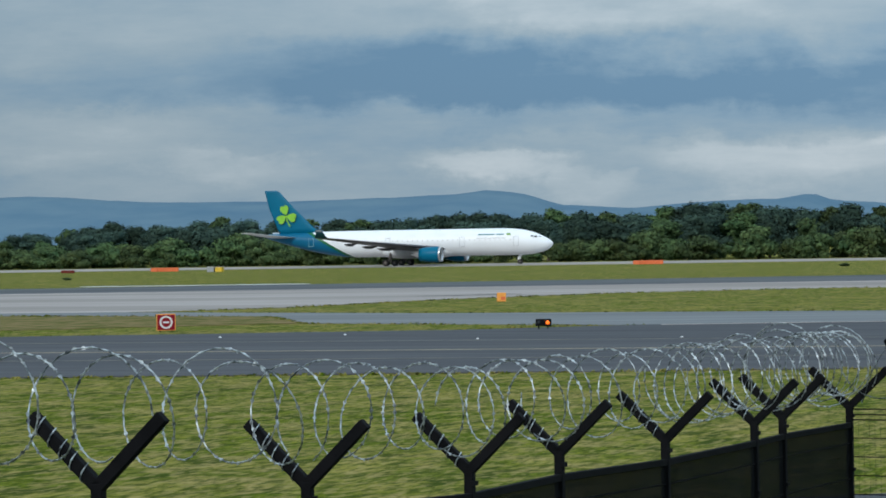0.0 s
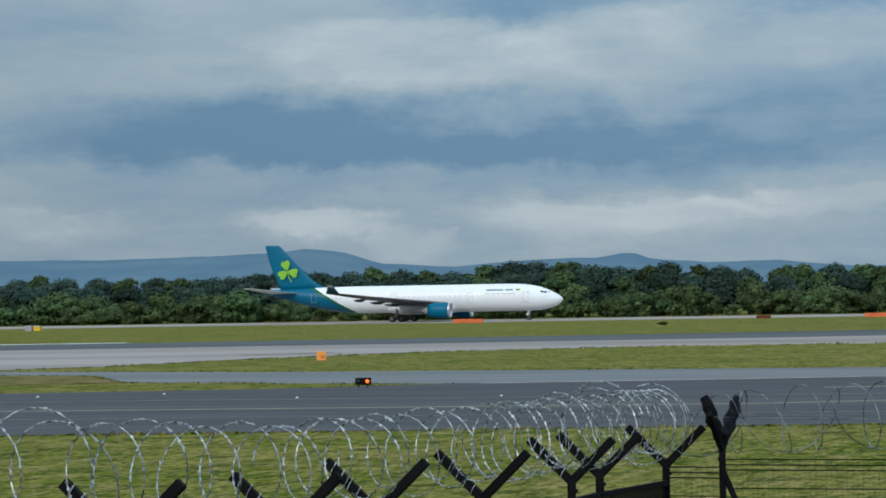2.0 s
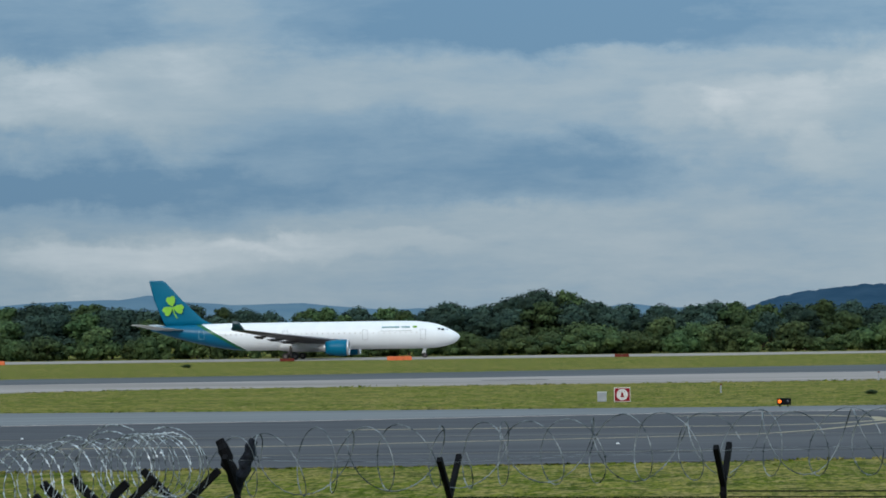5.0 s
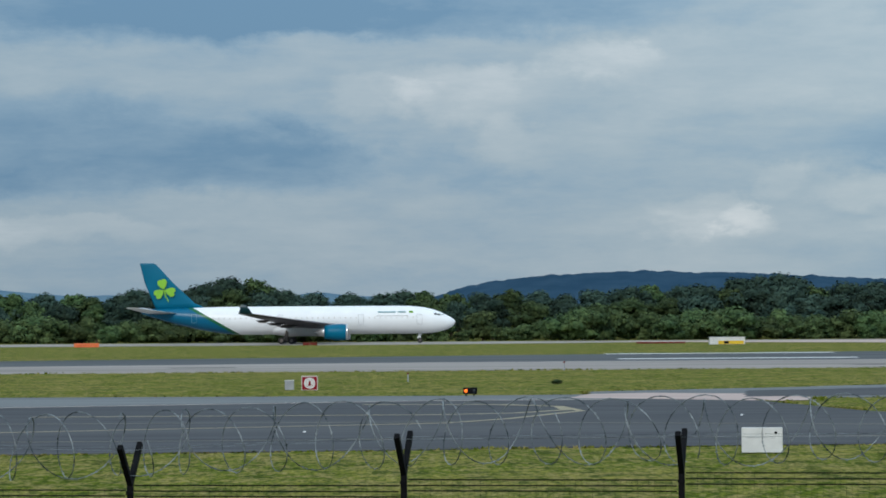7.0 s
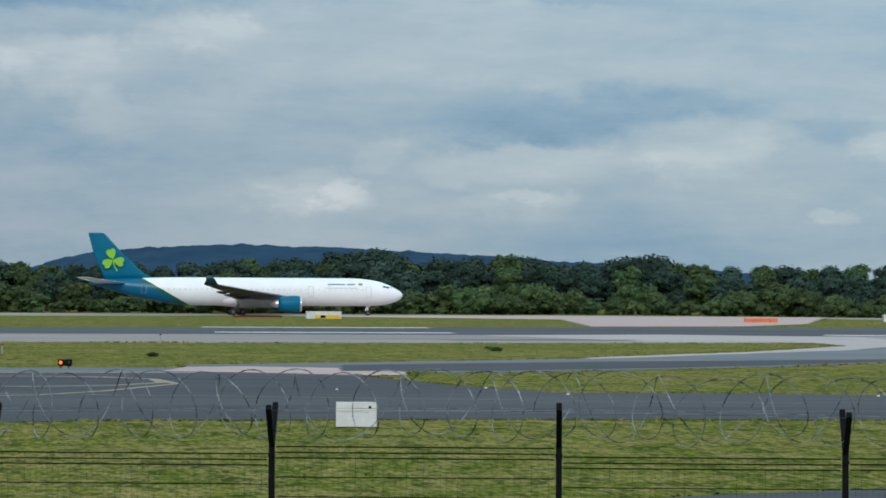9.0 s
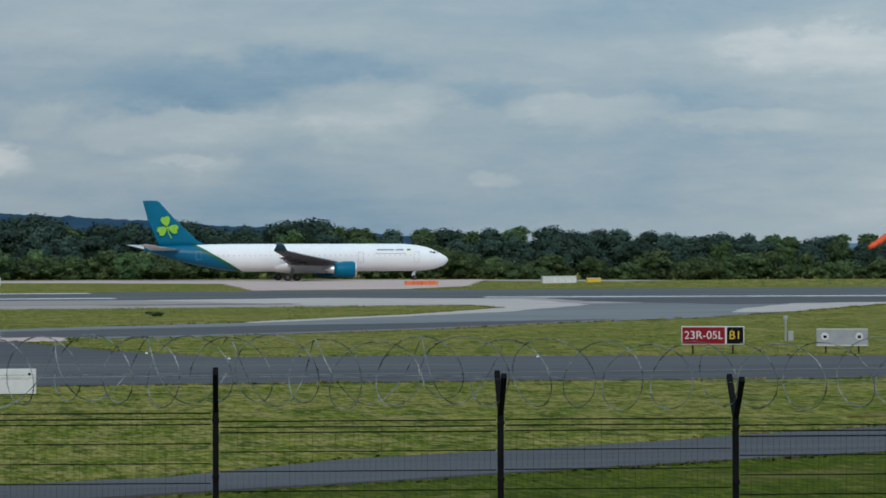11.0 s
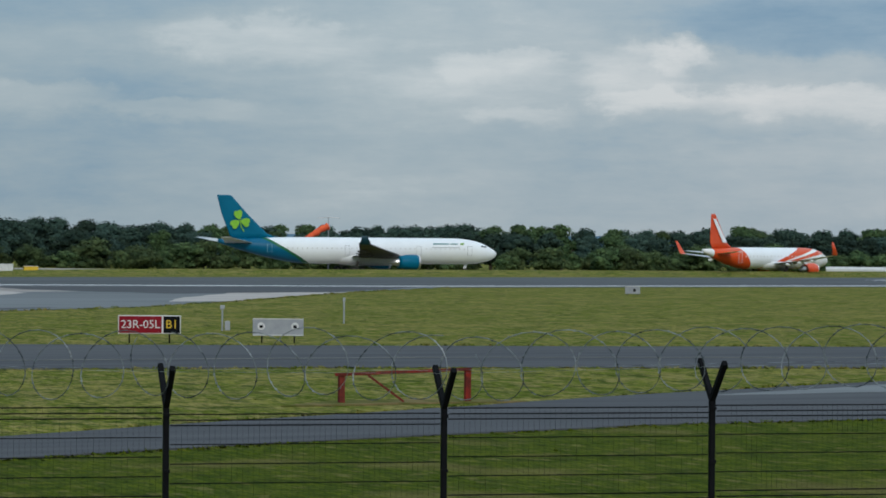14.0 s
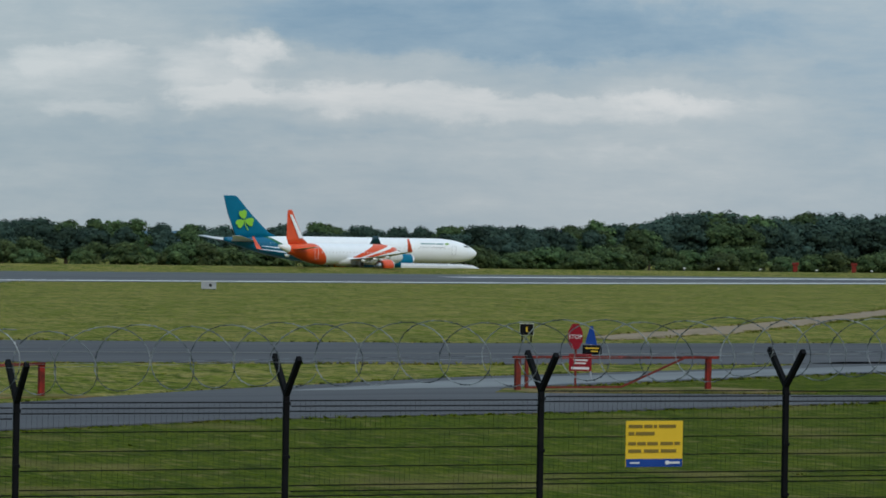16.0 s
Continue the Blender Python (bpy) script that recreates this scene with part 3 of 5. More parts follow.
GLASS = mat("dark_glazing", (0.01, 0.013, 0.017), (0.02, 0.024, 0.03), 4.0, 0.08)
PANE = mat("cabin_pane", (0.40, 0.42, 0.44), (0.46, 0.48, 0.50), 4.0, 0.2)
DULL = mat("engine_core_metal", (0.10, 0.09, 0.085), (0.17, 0.15, 0.14), 3.0, 0.45, metal=0.7)


def section(x, cz, ry, rz, n=28):
    return [(x, ry * math.cos(k * math.tau / n), cz + rz * math.sin(k * math.tau / n)) for k in range(n)]


def wing_ring(le, chord, y, z, thick, n=9):
    """An aerofoil outline at span y: its nose at le, x forward."""
    pts = []
    for k in range(n):
        f = (1 - math.cos(math.pi * k / (n - 1))) / 2
        pts.append((f, 1))
    up = [(le - f * chord, y, z + thick * chord * (1.48 * math.sqrt(f) - 0.63 * f - 1.76 * f * f + 1.42 * f ** 3 - 0.51 * f ** 4) * 1.0) for f, _ in pts]
    dn = [(le - f * chord, y, z - thick * chord * 0.6 * (1.48 * math.sqrt(f) - 0.63 * f - 1.76 * f * f + 1.42 * f ** 3 - 0.51 * f ** 4)) for f, _ in pts]
    return up + dn[-2:0:-1]


def wheel_part(parent, x, y, r, w):
    bm = bmesh.new()
    bmesh.ops.create_cone(bm, cap_ends=True, segments=20, radius1=r, radius2=r, depth=w, matrix=pose(x, y, r, 90, 0, 0))
    bmesh.ops.bevel(bm, geom=[e2 for e2 in bm.edges if len(e2.link_faces) == 2 and e2.calc_face_angle(0) > 1.0], offset=r * 0.2, segments=2, affect="EDGES")
    t = part("wheel", bm, TYRE, parent)
    bm = bmesh.new()
    bmesh.ops.create_cone(bm, cap_ends=True, segments=14, radius1=r * 0.5, radius2=r * 0.5, depth=w * 1.04, matrix=pose(x, y, r, 90, 0, 0))
    part("hub", bm, DULL, t)
    return t


def engine_part(parent, x0, y, z, length, r, cowl_mat, label):
    """A turbofan: cowl, intake lip, fan, core and tail cone; x0 is the intake."""
    n = 24
    bm = bmesh.new()
    prof = [(0.03, 0.86), (0.0, 0.93), (0.05, 0.99), (0.2, 1.06), (0.5, 1.05), (0.8, 0.93), (1.0, 0.8), (0.99, 0.76), (0.7, 0.80)]
    rings = [[(x0 - f * length, y + r * g * math.cos(k * math.tau / n), z + r * g * math.sin(k * math.tau / n)) for k in range(n)] for f, g in prof]
    loft(bm, rings, False)
    e2 = part("engine", bm, cowl_mat, parent, label, smooth=True)
    bm = bmesh.new()
    loft(bm, [[(x0 - f * length, y + r * g * math.cos(k * math.tau / n), z + r * g * math.sin(k * math.tau / n)) for k in range(n)] for f, g in ((0.12, 0.84), (0.02, 0.88), (-0.012, 0.94), (0.01, 1.0), (0.075, 1.02), (0.07, 0.98))], False)
    part("intake_lip", bm, SILVER, e2, "bright metal intake lip", smooth=True)
    bm = bmesh.new()
    for k in range(18):
        a = k * math.tau / 18
        box(bm, 0.06, r * 0.13, r * 0.82, Matrix.Translation((x0 - 0.25 * length, y, z)) @ Matrix.Rotation(a, 4, "X") @ Matrix.Translation((0, 0, r * 0.42)) @ Matrix.Rotation(0.6, 4, "Z"))
    bmesh.ops.create_cone(bm, cap_ends=True, segments=16, radius1=r * 0.26, radius2=0.02, depth=r * 0.5, matrix=Matrix.Translation((x0 - 0.22 * length, y, z)) @ Matrix.Rotation(math.pi / 2, 4, "Y"))
    part("fan", bm, DULL, e2)
    bm = bmesh.new()
    loft(bm, [[(x0 - f * length, y + r * g * math.cos(k * math.tau / n), z + r * g * math.sin(k * math.tau / n)) for k in range(n)] for f, g in ((0.45, 0.7), (1.0, 0.56), (1.25, 0.4), (1.27, 0.3), (1.5, 0.04))])
    part("core_nozzle", bm, SILVER, e2, "pale metal exhaust nozzle", smooth=True)
    return e2


def airliner(name, m, label, P):
    """x runs to the nose; the origin lies on the ground below the main wheels. P holds the sizes in metres from the nose."""
    root = thing(name, m, label, "aeroplane")
    R, L, cz, g = P["radius"], P["length"], P["centre"], P["gear"]
    X = lambda d: g - d
    lines = [(0.0, -0.16, -0.20), (0.12, -0.07, -0.30), (0.5, 0.06, -0.47), (1.2, 0.22, -0.64), (2.2, 0.40, -0.77), (3.2, 0.57, -0.86), (4.5, 0.74, -0.94), (6.5, 0.89, -0.99), (9.0, 0.98, -1.0), (11.0, 1.0, -1.0)]
    k = R / 2.8
    rings = [section(X(d * k), cz + R * (hi + lo) / 2, R * min(1, (hi - lo) / 2 * 1.04), R * (hi - lo) / 2) for d, hi, lo in lines]
    taper = P["taper"]
    for i in range(1, 15):
        rings.append(section(X(11.0 * k + (taper - 11.0 * k) * i / 14), cz, R, R))
    for f in (0.12, 0.25, 0.38, 0.5, 0.62, 0.74, 0.85, 0.94, 1.0):
        s = 1 - 0.86 * f ** 1.55
        rings.append(section(X(taper + (L - taper) * f), cz + R * (1 - s) * 0.80, R * s, R * s))
    bm = bmesh.new()
    loft(bm, rings)
    fus = part("fuselage", bm, P["skin"], root, P["skin_label"], smooth=True)
    side = P["wing"]
    for sgn, nm in ((-1, "wing"), (1, "wing")):
        bm = bmesh.new()
        rr = [wing_ring(X(le), ch, sgn * y, cz + z, th) for le, ch, y, z, th in side]
        loft(bm, rr)
        w = part(nm, bm, P["wing_mat"], root, P["wing_label"], smooth=True)
        le, ch, y, z, th = side[-1]
        bm = bmesh.new()
        wl_h, cant = P["winglet"]
        tip = [wing_ring(X(le + d), ch * c, 0, 0, 0.09) for d, c in ((0.0, 0.98), (0.5, 0.9), (wl_h * 0.55, 0.62), (wl_h * 0.95, 0.36))]
        outs = []
        for (fy, fz), r0 in zip(((0.0, 0.0), (0.35 * cant, 0.12), (0.75 * cant, wl_h * 0.5), (cant, wl_h)), tip):
            ang = [0.1, 0.7, 1.25, 1.3][len(outs)]
            outs.append([(px, sgn * (y + fy - pz * math.sin(ang)), cz + z + fz + pz * math.cos(ang)) for px, _, pz in r0])
        loft(bm, outs)
        part("winglet", bm, P["winglet_mat"], w, P["winglet_label"], smooth=True)
        for f in (0.3, 0.48, 0.68):
            j = np.interp(f, [s[2] / y for s in side], range(len(side)))
            i0 = min(int(j), len(side) - 2)
            q = j - i0
            a = [side[i0][n2] * (1 - q) + side[i0 + 1][n2] * q for n2 in range(5)]
            bm = bmesh.new()
            fl = a[1] * 0.55
            tube(bm, [(X(a[0] + a[1] * 0.62), sgn * a[2], cz + a[3] - 0.25), (X(a[0] + a[1] * 0.8), sgn * a[2], cz + a[3] - 0.5), (X(a[0] + a[1] * 1.0), sgn * a[2], cz + a[3] - 0.45), (X(a[0] + a[1] * 1.12), sgn * a[2], cz + a[3] - 0.3)],
                 0.2, 8, radii=[0.08, 0.3, 0.26, 0.04])
            part("flap_fairing", bm, P["fairing_mat"], w, smooth=True)
        bm = bmesh.new()
        loft(bm, [wing_ring(X(le2), ch2, sgn * y2, cz + z2, 0.06) for le2, ch2, y2, z2 in P["tailplane"]])
        part("tailplane", bm, P["tailplane_mat"], root, smooth=True)
        ex, ey, ez, el2, er = P["engine"]
        e2 = engine_part(root, X(ex), sgn * ey, ez, el2, er, P["engine_mat"], P["engine_label"])
        bm = bmesh.new()
        box(bm, el2 * 1.05, 0.4, cz + P["pylon_top"] - ez - er * 0.8, Matrix.Translation((X(ex + el2 * 0.95), sgn * ey, (cz + P["pylon_top"] + ez + er * 0.8) / 2)) @ Matrix.Rotation(0.12, 4, "Y"), 0.1)
        part("pylon", bm, P["wing_mat"], e2)
    bm = bmesh.new()
    fr = []
    for le, ch, z, th in P["fin"]:
        fr.append([(px, pz, z) for px, _, pz in wing_ring(X(le), ch, 0, 0, th)])
    loft(bm, fr)
    fin = part("fin", bm, P["fin_mat"], root, P["fin_label"], smooth=True)
    # gear
    for gx, gy, r, bog in P["wheels"]:
        bm = bmesh.new()
        tube(bm, [(X(gx), gy, r), (X(gx), gy, cz - R * 0.7)], 0.16 * r / 0.6, 10)
        box(bm, 0.25, 0.1, 1.0, pose(X(gx) - 0.3, gy, r + 0.9, 0, 18, 0))
        box(bm, 0.6, 0.05, 0.8, pose(X(gx) + 0.1, gy * 1.06, cz - R * 0.95), 0.02)
        leg = part("gear_leg", bm, WHITE if gy == 0 else DULL, root, "landing gear leg with door")
        for dx in bog:
            for dy in (-0.42, 0.42):
                wheel_part(root, X(gx + dx), gy + dy * r / 0.6, r, 0.38 * r / 0.6)
    # belly fairing
    bm = bmesh.new()
    a0, a1 = P["belly"]
    loft(bm, [section(X(a0 + (a1 - a0) * f), cz - R * 0.52, R * w2, R * 0.62 * w2, 20) for f, w2 in ((0, 0.2), (0.1, 0.75), (0.25, 1.0), (0.7, 1.02), (0.88, 0.8), (1, 0.2))])
    part("belly_fairing", bm, WHITE, root, smooth=True)
    # cockpit glazing and cabin windows
    for sgn in (-1, 1):
        for i, (d, w2, yy, zz) in enumerate(((2.6, 0.55, 0.40, 0.32), (3.3, 0.62, 0.575, 0.36), (4.0, 0.5, 0.655, 0.40))):
            bm = bmesh.new()
            box(bm, w2 * k, 0.06, 0.42 * k, Matrix.Translation((X(d * k), sgn * yy * R, cz + R * zz)) @ Matrix.Rotation(sgn * (-0.6 + 0.18 * i), 4, "Z") @ Matrix.Rotation(sgn * 0.75, 4, "X"), 0.03)
            part("cockpit_window", bm, GLASS, fus)
        zw = R * 0.16
        yw = math.sqrt(R * R - zw * zw)
        for x0, x1 in P["windows"]:
            d = x0
            while d < x1:
                bm = bmesh.new()
                box(bm, 0.24, 0.03, 0.34, Matrix.Translation((X(d), sgn * (yw + 0.004), cz + zw)) @ Matrix.Rotation(sgn * -0.16, 4, "X"))
                part("cabin_window", bm, P["pane_mat"], fus)
                d += 1.06
        for d in P["doors"]:
            bm = bmesh.new()
            for ww, hh, dx, dz in ((0.05, 1.9, -0.5, 0), (0.05, 1.9, 0.5, 0), (1.05, 0.05, 0, 0.95), (1.05, 0.05, 0, -0.95)):
                box(bm, ww, 0.03, hh, Matrix.Translation((X(d) + dx, sgn * (R * 1.0 + 0.005 - (0.03 if dz > 0 else 0)), cz + dz + 0.1)))
            part("door_outline", bm, P["door_mat"], fus)
    return root, fus, fin, X
def livery(name, zones):
    """Aircraft paint whose colours change along slanted bands: (start x, lean, colour) from nose to tail, in the aircraft's own metres."""
    m = mat(name, (0.77, 0.80, 0.83), (0.82, 0.85, 0.88), 0.3, 0.35, spec=0.28)
    n, l = m.node_tree.nodes, m.node_tree.links
    b = n["Principled BSDF"]
    col = b.inputs["Base Color"].links[0].from_socket
    t = n.new("ShaderNodeTexCoord")
    s = n.new("ShaderNodeSeparateXYZ"); l.new(t.outputs["Object"], s.inputs[0])
    for x0, lean, z0, sign, c in zones:
        a = n.new("ShaderNodeMath"); a.operation = "MULTIPLY_ADD"; a.inputs[1].default_value = lean; a.inputs[2].default_value = -x0 - lean * z0
        l.new(s.outputs[2], a.inputs[0])
        d = n.new("ShaderNodeMath"); d.operation = "ADD"; l.new(a.outputs[0], d.inputs[0]); l.new(s.outputs[0], d.inputs[1])
        g = n.new("ShaderNodeMath"); g.operation = "LESS_THAN" if sign < 0 else "GREATER_THAN"; g.inputs[1].default_value = 0
        l.new(d.outputs[0], g.inputs[0])
        x = n.new("ShaderNodeMix"); x.data_type = "RGBA"; x.inputs[7].default_value = (*c, 1)
        l.new(g.outputs[0], x.inputs[0]); l.new(col, x.inputs[6])
        col = x.outputs[2]
    l.new(col, b.inputs["Base Color"])
    return m


GREEN_SKIN = livery("white_and_teal_livery", [(-13.9, 1.75, 4.6, -1, (0.012, 0.12, 0.05)), (-15.0, 1.75, 4.6, -1, (0.0, 0.110, 0.215))])
MID_PANE = mat("grey_cabin_pane", (0.67, 0.68, 0.69), (0.72, 0.73, 0.74), 4.0, 0.2)
DARKTEAL = mat("dark_teal_paint", (0.0, 0.03, 0.05), (0.002, 0.04, 0.06), 0.6, 0.4)
BIG = dict(pane_mat=MID_PANE, length=61.0, radius=2.72, centre=4.55, gear=32.6, taper=42.0, skin=GREEN_SKIN, skin_label="white fuselage with a teal tail edged in green",
           wing=[(21.5, 11.5, 1.5, -1.35, 0.12), (24.6, 8.6, 8.0, -0.75, 0.11), (31.0, 5.6, 18.5, 0.2, 0.10), (37.4, 2.9, 29.2, 1.25, 0.09)],
           wing_mat=WINGGREY, wing_label="dark grey swept wing", winglet=(1.75, 1.0), winglet_mat=DARKTEAL, winglet_label="dark teal upturned winglet", fairing_mat=WINGGREY,
           tailplane=[(53.6, 6.2, 0.8, 1.45), (57.4, 4.0, 5.6, 2.0), (61.2, 2.1, 9.6, 2.6)], tailplane_mat=mat("pale_grey_paint", (0.55, 0.56, 0.57), (0.64, 0.64, 0.64), 0.6, 0.4),
           engine=(20.7, 9.3, 2.25, 4.5, 1.5), engine_mat=TEAL, engine_label="teal engine cowling", pylon_top=-1.2,
           fin=[(47.4, 10.6, 6.6, 0.06), (50.6, 8.1, 8.0, 0.08), (54.8, 5.5, 12.0, 0.08), (58.0, 3.2, 15.5, 0.07), (58.6, 2.6, 15.8, 0.03)], fin_mat=TEAL, fin_label="teal fin",
           wheels=[(6.9, 0.0, 0.5, (0.0,)), (32.6, -5.3, 0.66, (-0.95, 0.95)), (32.6, 5.3, 0.66, (-0.95, 0.95))], belly=(19.0, 37.5),
           windows=[(8.2, 17.5), (19.2, 33.0), (35.2, 47.5)], doors=[7.0, 18.3, 34.0], door_mat=PANE)
big, big_fus, big_fin, BX = airliner("wide_body_airliner", Matrix(), "large white twin-engine airliner with a teal tail, rolling on the runway", BIG)


def emblem(parent, sgn, cx, cz2, size, y):
    """A three-leaved green emblem on the fin, a plain shape."""
    bm = bmesh.new()
    for a in (106, 214, 344):
        d = Vector((math.cos(radians(a)), math.sin(radians(a))))
        q = Vector((-d.y, d.x))
        pts = []
        for u, v in ((0.05, 0), (0.35, 0.30), (0.72, 0.46), (0.98, 0.38), (1.06, 0.16), (0.94, 0), (1.06, -0.16), (0.98, -0.38), (0.72, -0.46), (0.35, -0.30)):
            p = d * u * size + q * v * size
            pts.append((cx + p.x, y * sgn, cz2 + p.y))
        loft(bm, [[(px, (y + dy) * sgn, pz) for px, _, pz in pts] for dy in (-0.04, 0.03)])
    tube(bm, [(cx, y * sgn, cz2), (cx + 0.12 * size, y * sgn, cz2 - 0.6 * size), (cx + 0.42 * size, y * sgn, cz2 - 1.1 * size)], 0.13, 6)
    bmesh.ops.triangulate(bm, faces=bm.faces[:])
    bmesh.ops.recalc_face_normals(bm, faces=bm.faces[:])
    part("emblem", bm, LEAFGREEN, parent, "bright green three-leaved emblem")


TITLE = mat("faint_teal_title", (0.16, 0.36, 0.42), (0.2, 0.4, 0.46), 1.0, 0.4)
for sg in (-1, 1):
    emblem(big_fin, sg, BX(56.5), 10.6, 2.05, 0.52)
    for i, (d0, w, h, dz, mm) in enumerate(((9.6, 1.6, 0.5, 1.42, TITLE), (11.6, 3.4, 0.5, 1.42, TITLE), (8.2, 0.8, 0.7, 1.42, LEAFGREEN), (9.2, 6.2, 0.10, 0.78, PANE))):
        bm = bmesh.new()
        yy = math.sqrt(2.72 ** 2 - dz * dz)
        box(bm, w, 0.03, h, Matrix.Translation((BX(d0 + w / 2), sg * (yy + 0.01), 4.55 + dz)) @ Matrix.Rotation(sg * -math.asin(dz / 2.72), 4, "X"))
        part("title_bar", bm, mm, big_fus)
    bm = bmesh.new()
    for ww, hh, dx, dz in ((0.05, 1.6, -0.5, 0), (0.05, 1.6, 0.5, 0), (1.05, 0.05, 0, 0.8), (1.05, 0.05, 0, -0.8)):
        box(bm, ww, 0.04, hh, Matrix.Translation((BX(50.6) + dx, sg * (2.2 - dz * 0.06), 5.0 + dz)))
    part("tail_door_outline", bm, TITLE, big_fus)

SMALL_SKIN = livery("white_and_orange_livery", [(-3.0, -3.2, 2.3, 1, (0.66, 0.075, 0.016)), (-2.2, -4.4, 2.2, 1, (0.8, 0.8, 0.8)), (-1.8, -5.0, 2.15, 1, (0.66, 0.075, 0.016)), (-1.4, -6.2, 2.1, 1, (0.8, 0.8, 0.8)), (16.6, 0.0, 3.0, 1, (0.8, 0.8, 0.8)), (-8.9, 0.75, 4.0, -1, (0.66, 0.075, 0.016)), (-17.4, 0.0, 4.0, -1, (0.8, 0.8, 0.8))])
PALE_PANE = mat("sunlit_cabin_pane", (0.68, 0.69, 0.70), (0.74, 0.75, 0.76), 4.0, 0.2)
SMALL = dict(length=37.6, radius=1.98, centre=3.75, gear=17.7, taper=25.5, skin=SMALL_SKIN, skin_label="white fuselage with an orange tail",
             wing=[(11.8, 7.2, 1.2, -1.0, 0.12), (14.6, 4.6, 5.6, -0.65, 0.11), (20.2, 1.7, 17.4, 0.65, 0.10)],
             wing_mat=mat("pale_wing_skin", (0.60, 0.61, 0.62), (0.70, 0.70, 0.70), 0.6, 0.35), wing_label="pale grey swept wing", winglet=(2.4, 0.7), winglet_mat=ORANGE, winglet_label="orange upturned winglet", fairing_mat=WHITE,
             tailplane=[(31.0, 3.6, 0.6, 0.8), (33.8, 1.5, 6.2, 1.3)], tailplane_mat=WHITE,
             engine=(11.4, 5.75, 1.75, 3.4, 1.1), engine_mat=ORANGE, engine_label="orange engine cowling", pylon_top=-0.8,
             fin=[(28.6, 6.2, 5.3, 0.09), (30.6, 4.9, 6.6, 0.09), (33.8, 1.5, 11.5, 0.07), (34.1, 1.0, 11.8, 0.03)], fin_mat=ORANGE, fin_label="orange fin with a white slanting band",
             wheels=[(5.07, 0.0, 0.38, (0.0,)), (17.7, -3.8, 0.58, (0.0,)), (17.7, 3.8, 0.58, (0.0,))], belly=(11.0, 22.5),
             windows=[(6.0, 27.5)], pane_mat=PALE_PANE, doors=[4.6, 29.0], door_mat=PALE_PANE)
SM = pose(294, 536, -0.55, 0, 0, 24)
small, small_fus, small_fin, SX = airliner("narrow_body_airliner", SM, "white and orange narrow-body airliner waiting beyond the grass bank", SMALL)
for sg in (-1, 1):
    bm = bmesh.new()
    loft(bm, [[(SX(31.0), sg * (0.34 + dy), 6.6), (SX(32.2), sg * (0.34 + dy), 6.6), (SX(34.9), sg * (0.20 + dy), 10.9), (SX(34.1), sg * (0.20 + dy), 10.9)] for dy in (-0.03, 0.03)])
    part("fin_band", bm, WHITE, small_fin, "white slanting band")


# ---- markings and patches on the ground ----
def stripe(name, pts, width, material, z, label):
    left, right = [], []
    for i, p in enumerate(pts):
        a, b2 = Vector(pts[max(0, i - 1)]), Vector(pts[min(len(pts) - 1, i + 1)])
        d = (b2 - a).normalized()
        q = Vector((-d.y, d.x)) * width / 2
        left.append(tuple(Vector(p) + q)); right.append(tuple(Vector(p) - q))
    bm = bmesh.new()
    lv = [bm.verts.new((x, y, z)) for x, y in left]
    rv = [bm.verts.new((x, y, z)) for x, y in right]
    for i in range(len(pts) - 1):
        bm.faces.new((rv[i], rv[i + 1], lv[i + 1], lv[i]))
    r = bmesh.ops.extrude_face_region(bm, geom=bm.faces[:])
    for v in r["geom"]:
        if isinstance(v, bmesh.types.BMVert):
            v.co.z -= 0.006
    bmesh.ops.recalc_face_normals(bm, faces=bm.faces[:])
    return tagged(part(name, bm, material), label, kind="structure")


YL = "worn yellow taxiway line"
stripe("taxi_line", [(-23, 191.5), (1.1, 191.2), (5.5, 193.5), (8.6, 199), (8.4, 206.4), (5.3, 211), (-4, 213)], 0.7, PAINT_Y, 0.027, YL)
stripe("taxi_line", [(-300, 160), (-61, 164), (-23, 166), (1, 176.5), (4.7, 183.2), (9.4, 196.7), (8.5, 206.4), (3.2, 212)], 0.55, PAINT_Y, 0.029, YL)
stripe("taxi_line", [(-300, 176), (-23.2, 179.5), (1, 178.3), (40, 165)], 0.5, PAINT_OLD, 0.031, YL)
stripe("taxi_line", [(-200, 148), (-20, 154), (25, 155), (65, 154.5), (88, 150), (115, 146.4), (300, 132)], 0.5, PAINT_OLD, 0.033, YL)
stripe("edge_line", [(-47, 206.5), (-30, 210), (0, 221), (12, 221.5)], 0.8, PAINT_PINK, 0.034, "white line along the taxiway edge")
stripe("runway_marking", [(25, 456), (57, 458)], 5.0, PAINT_W, 0.034, "white runway marking bar")
stripe("runway_marking", [(24, 408), (54, 409)], 5.0, PAINT_W, 0.034, "white runway marking bar")
stripe("runway_marking", [(-170, 402), (-139, 404)], 4.0, PAINT_W, 0.034, "white runway marking bar")
stripe("edge_line", [(100, 402), (160, 394), (260, 408), (344, 438), (900, 536)], 4.5, PAINT_W, 0.036, "white runway edge line")
stripe("runway_marking", [(276, 466), (330, 478), (420, 500)], 7.0, PAINT_W, 0.036, "white runway marking bar")
slab("pink_apron", [(9.6, 226), (11.8, 236), (16.4, 238.6), (24, 234), (26.4, 224), (26.0, 217.5), (23.5, 216.2), (18.5, 219.6)], PINK, 0.032, "pinkish worn concrete apron", thick=0.02, ragged=0.4)
slab("runway_exit", [(30, 640), (96, 580), (84, 480), (110, 490), (128, 526), (150, 606), (160, 640)], PINK, 0.034, "pale pinkish exit between the runways", thick=0.03, ragged=0.8)
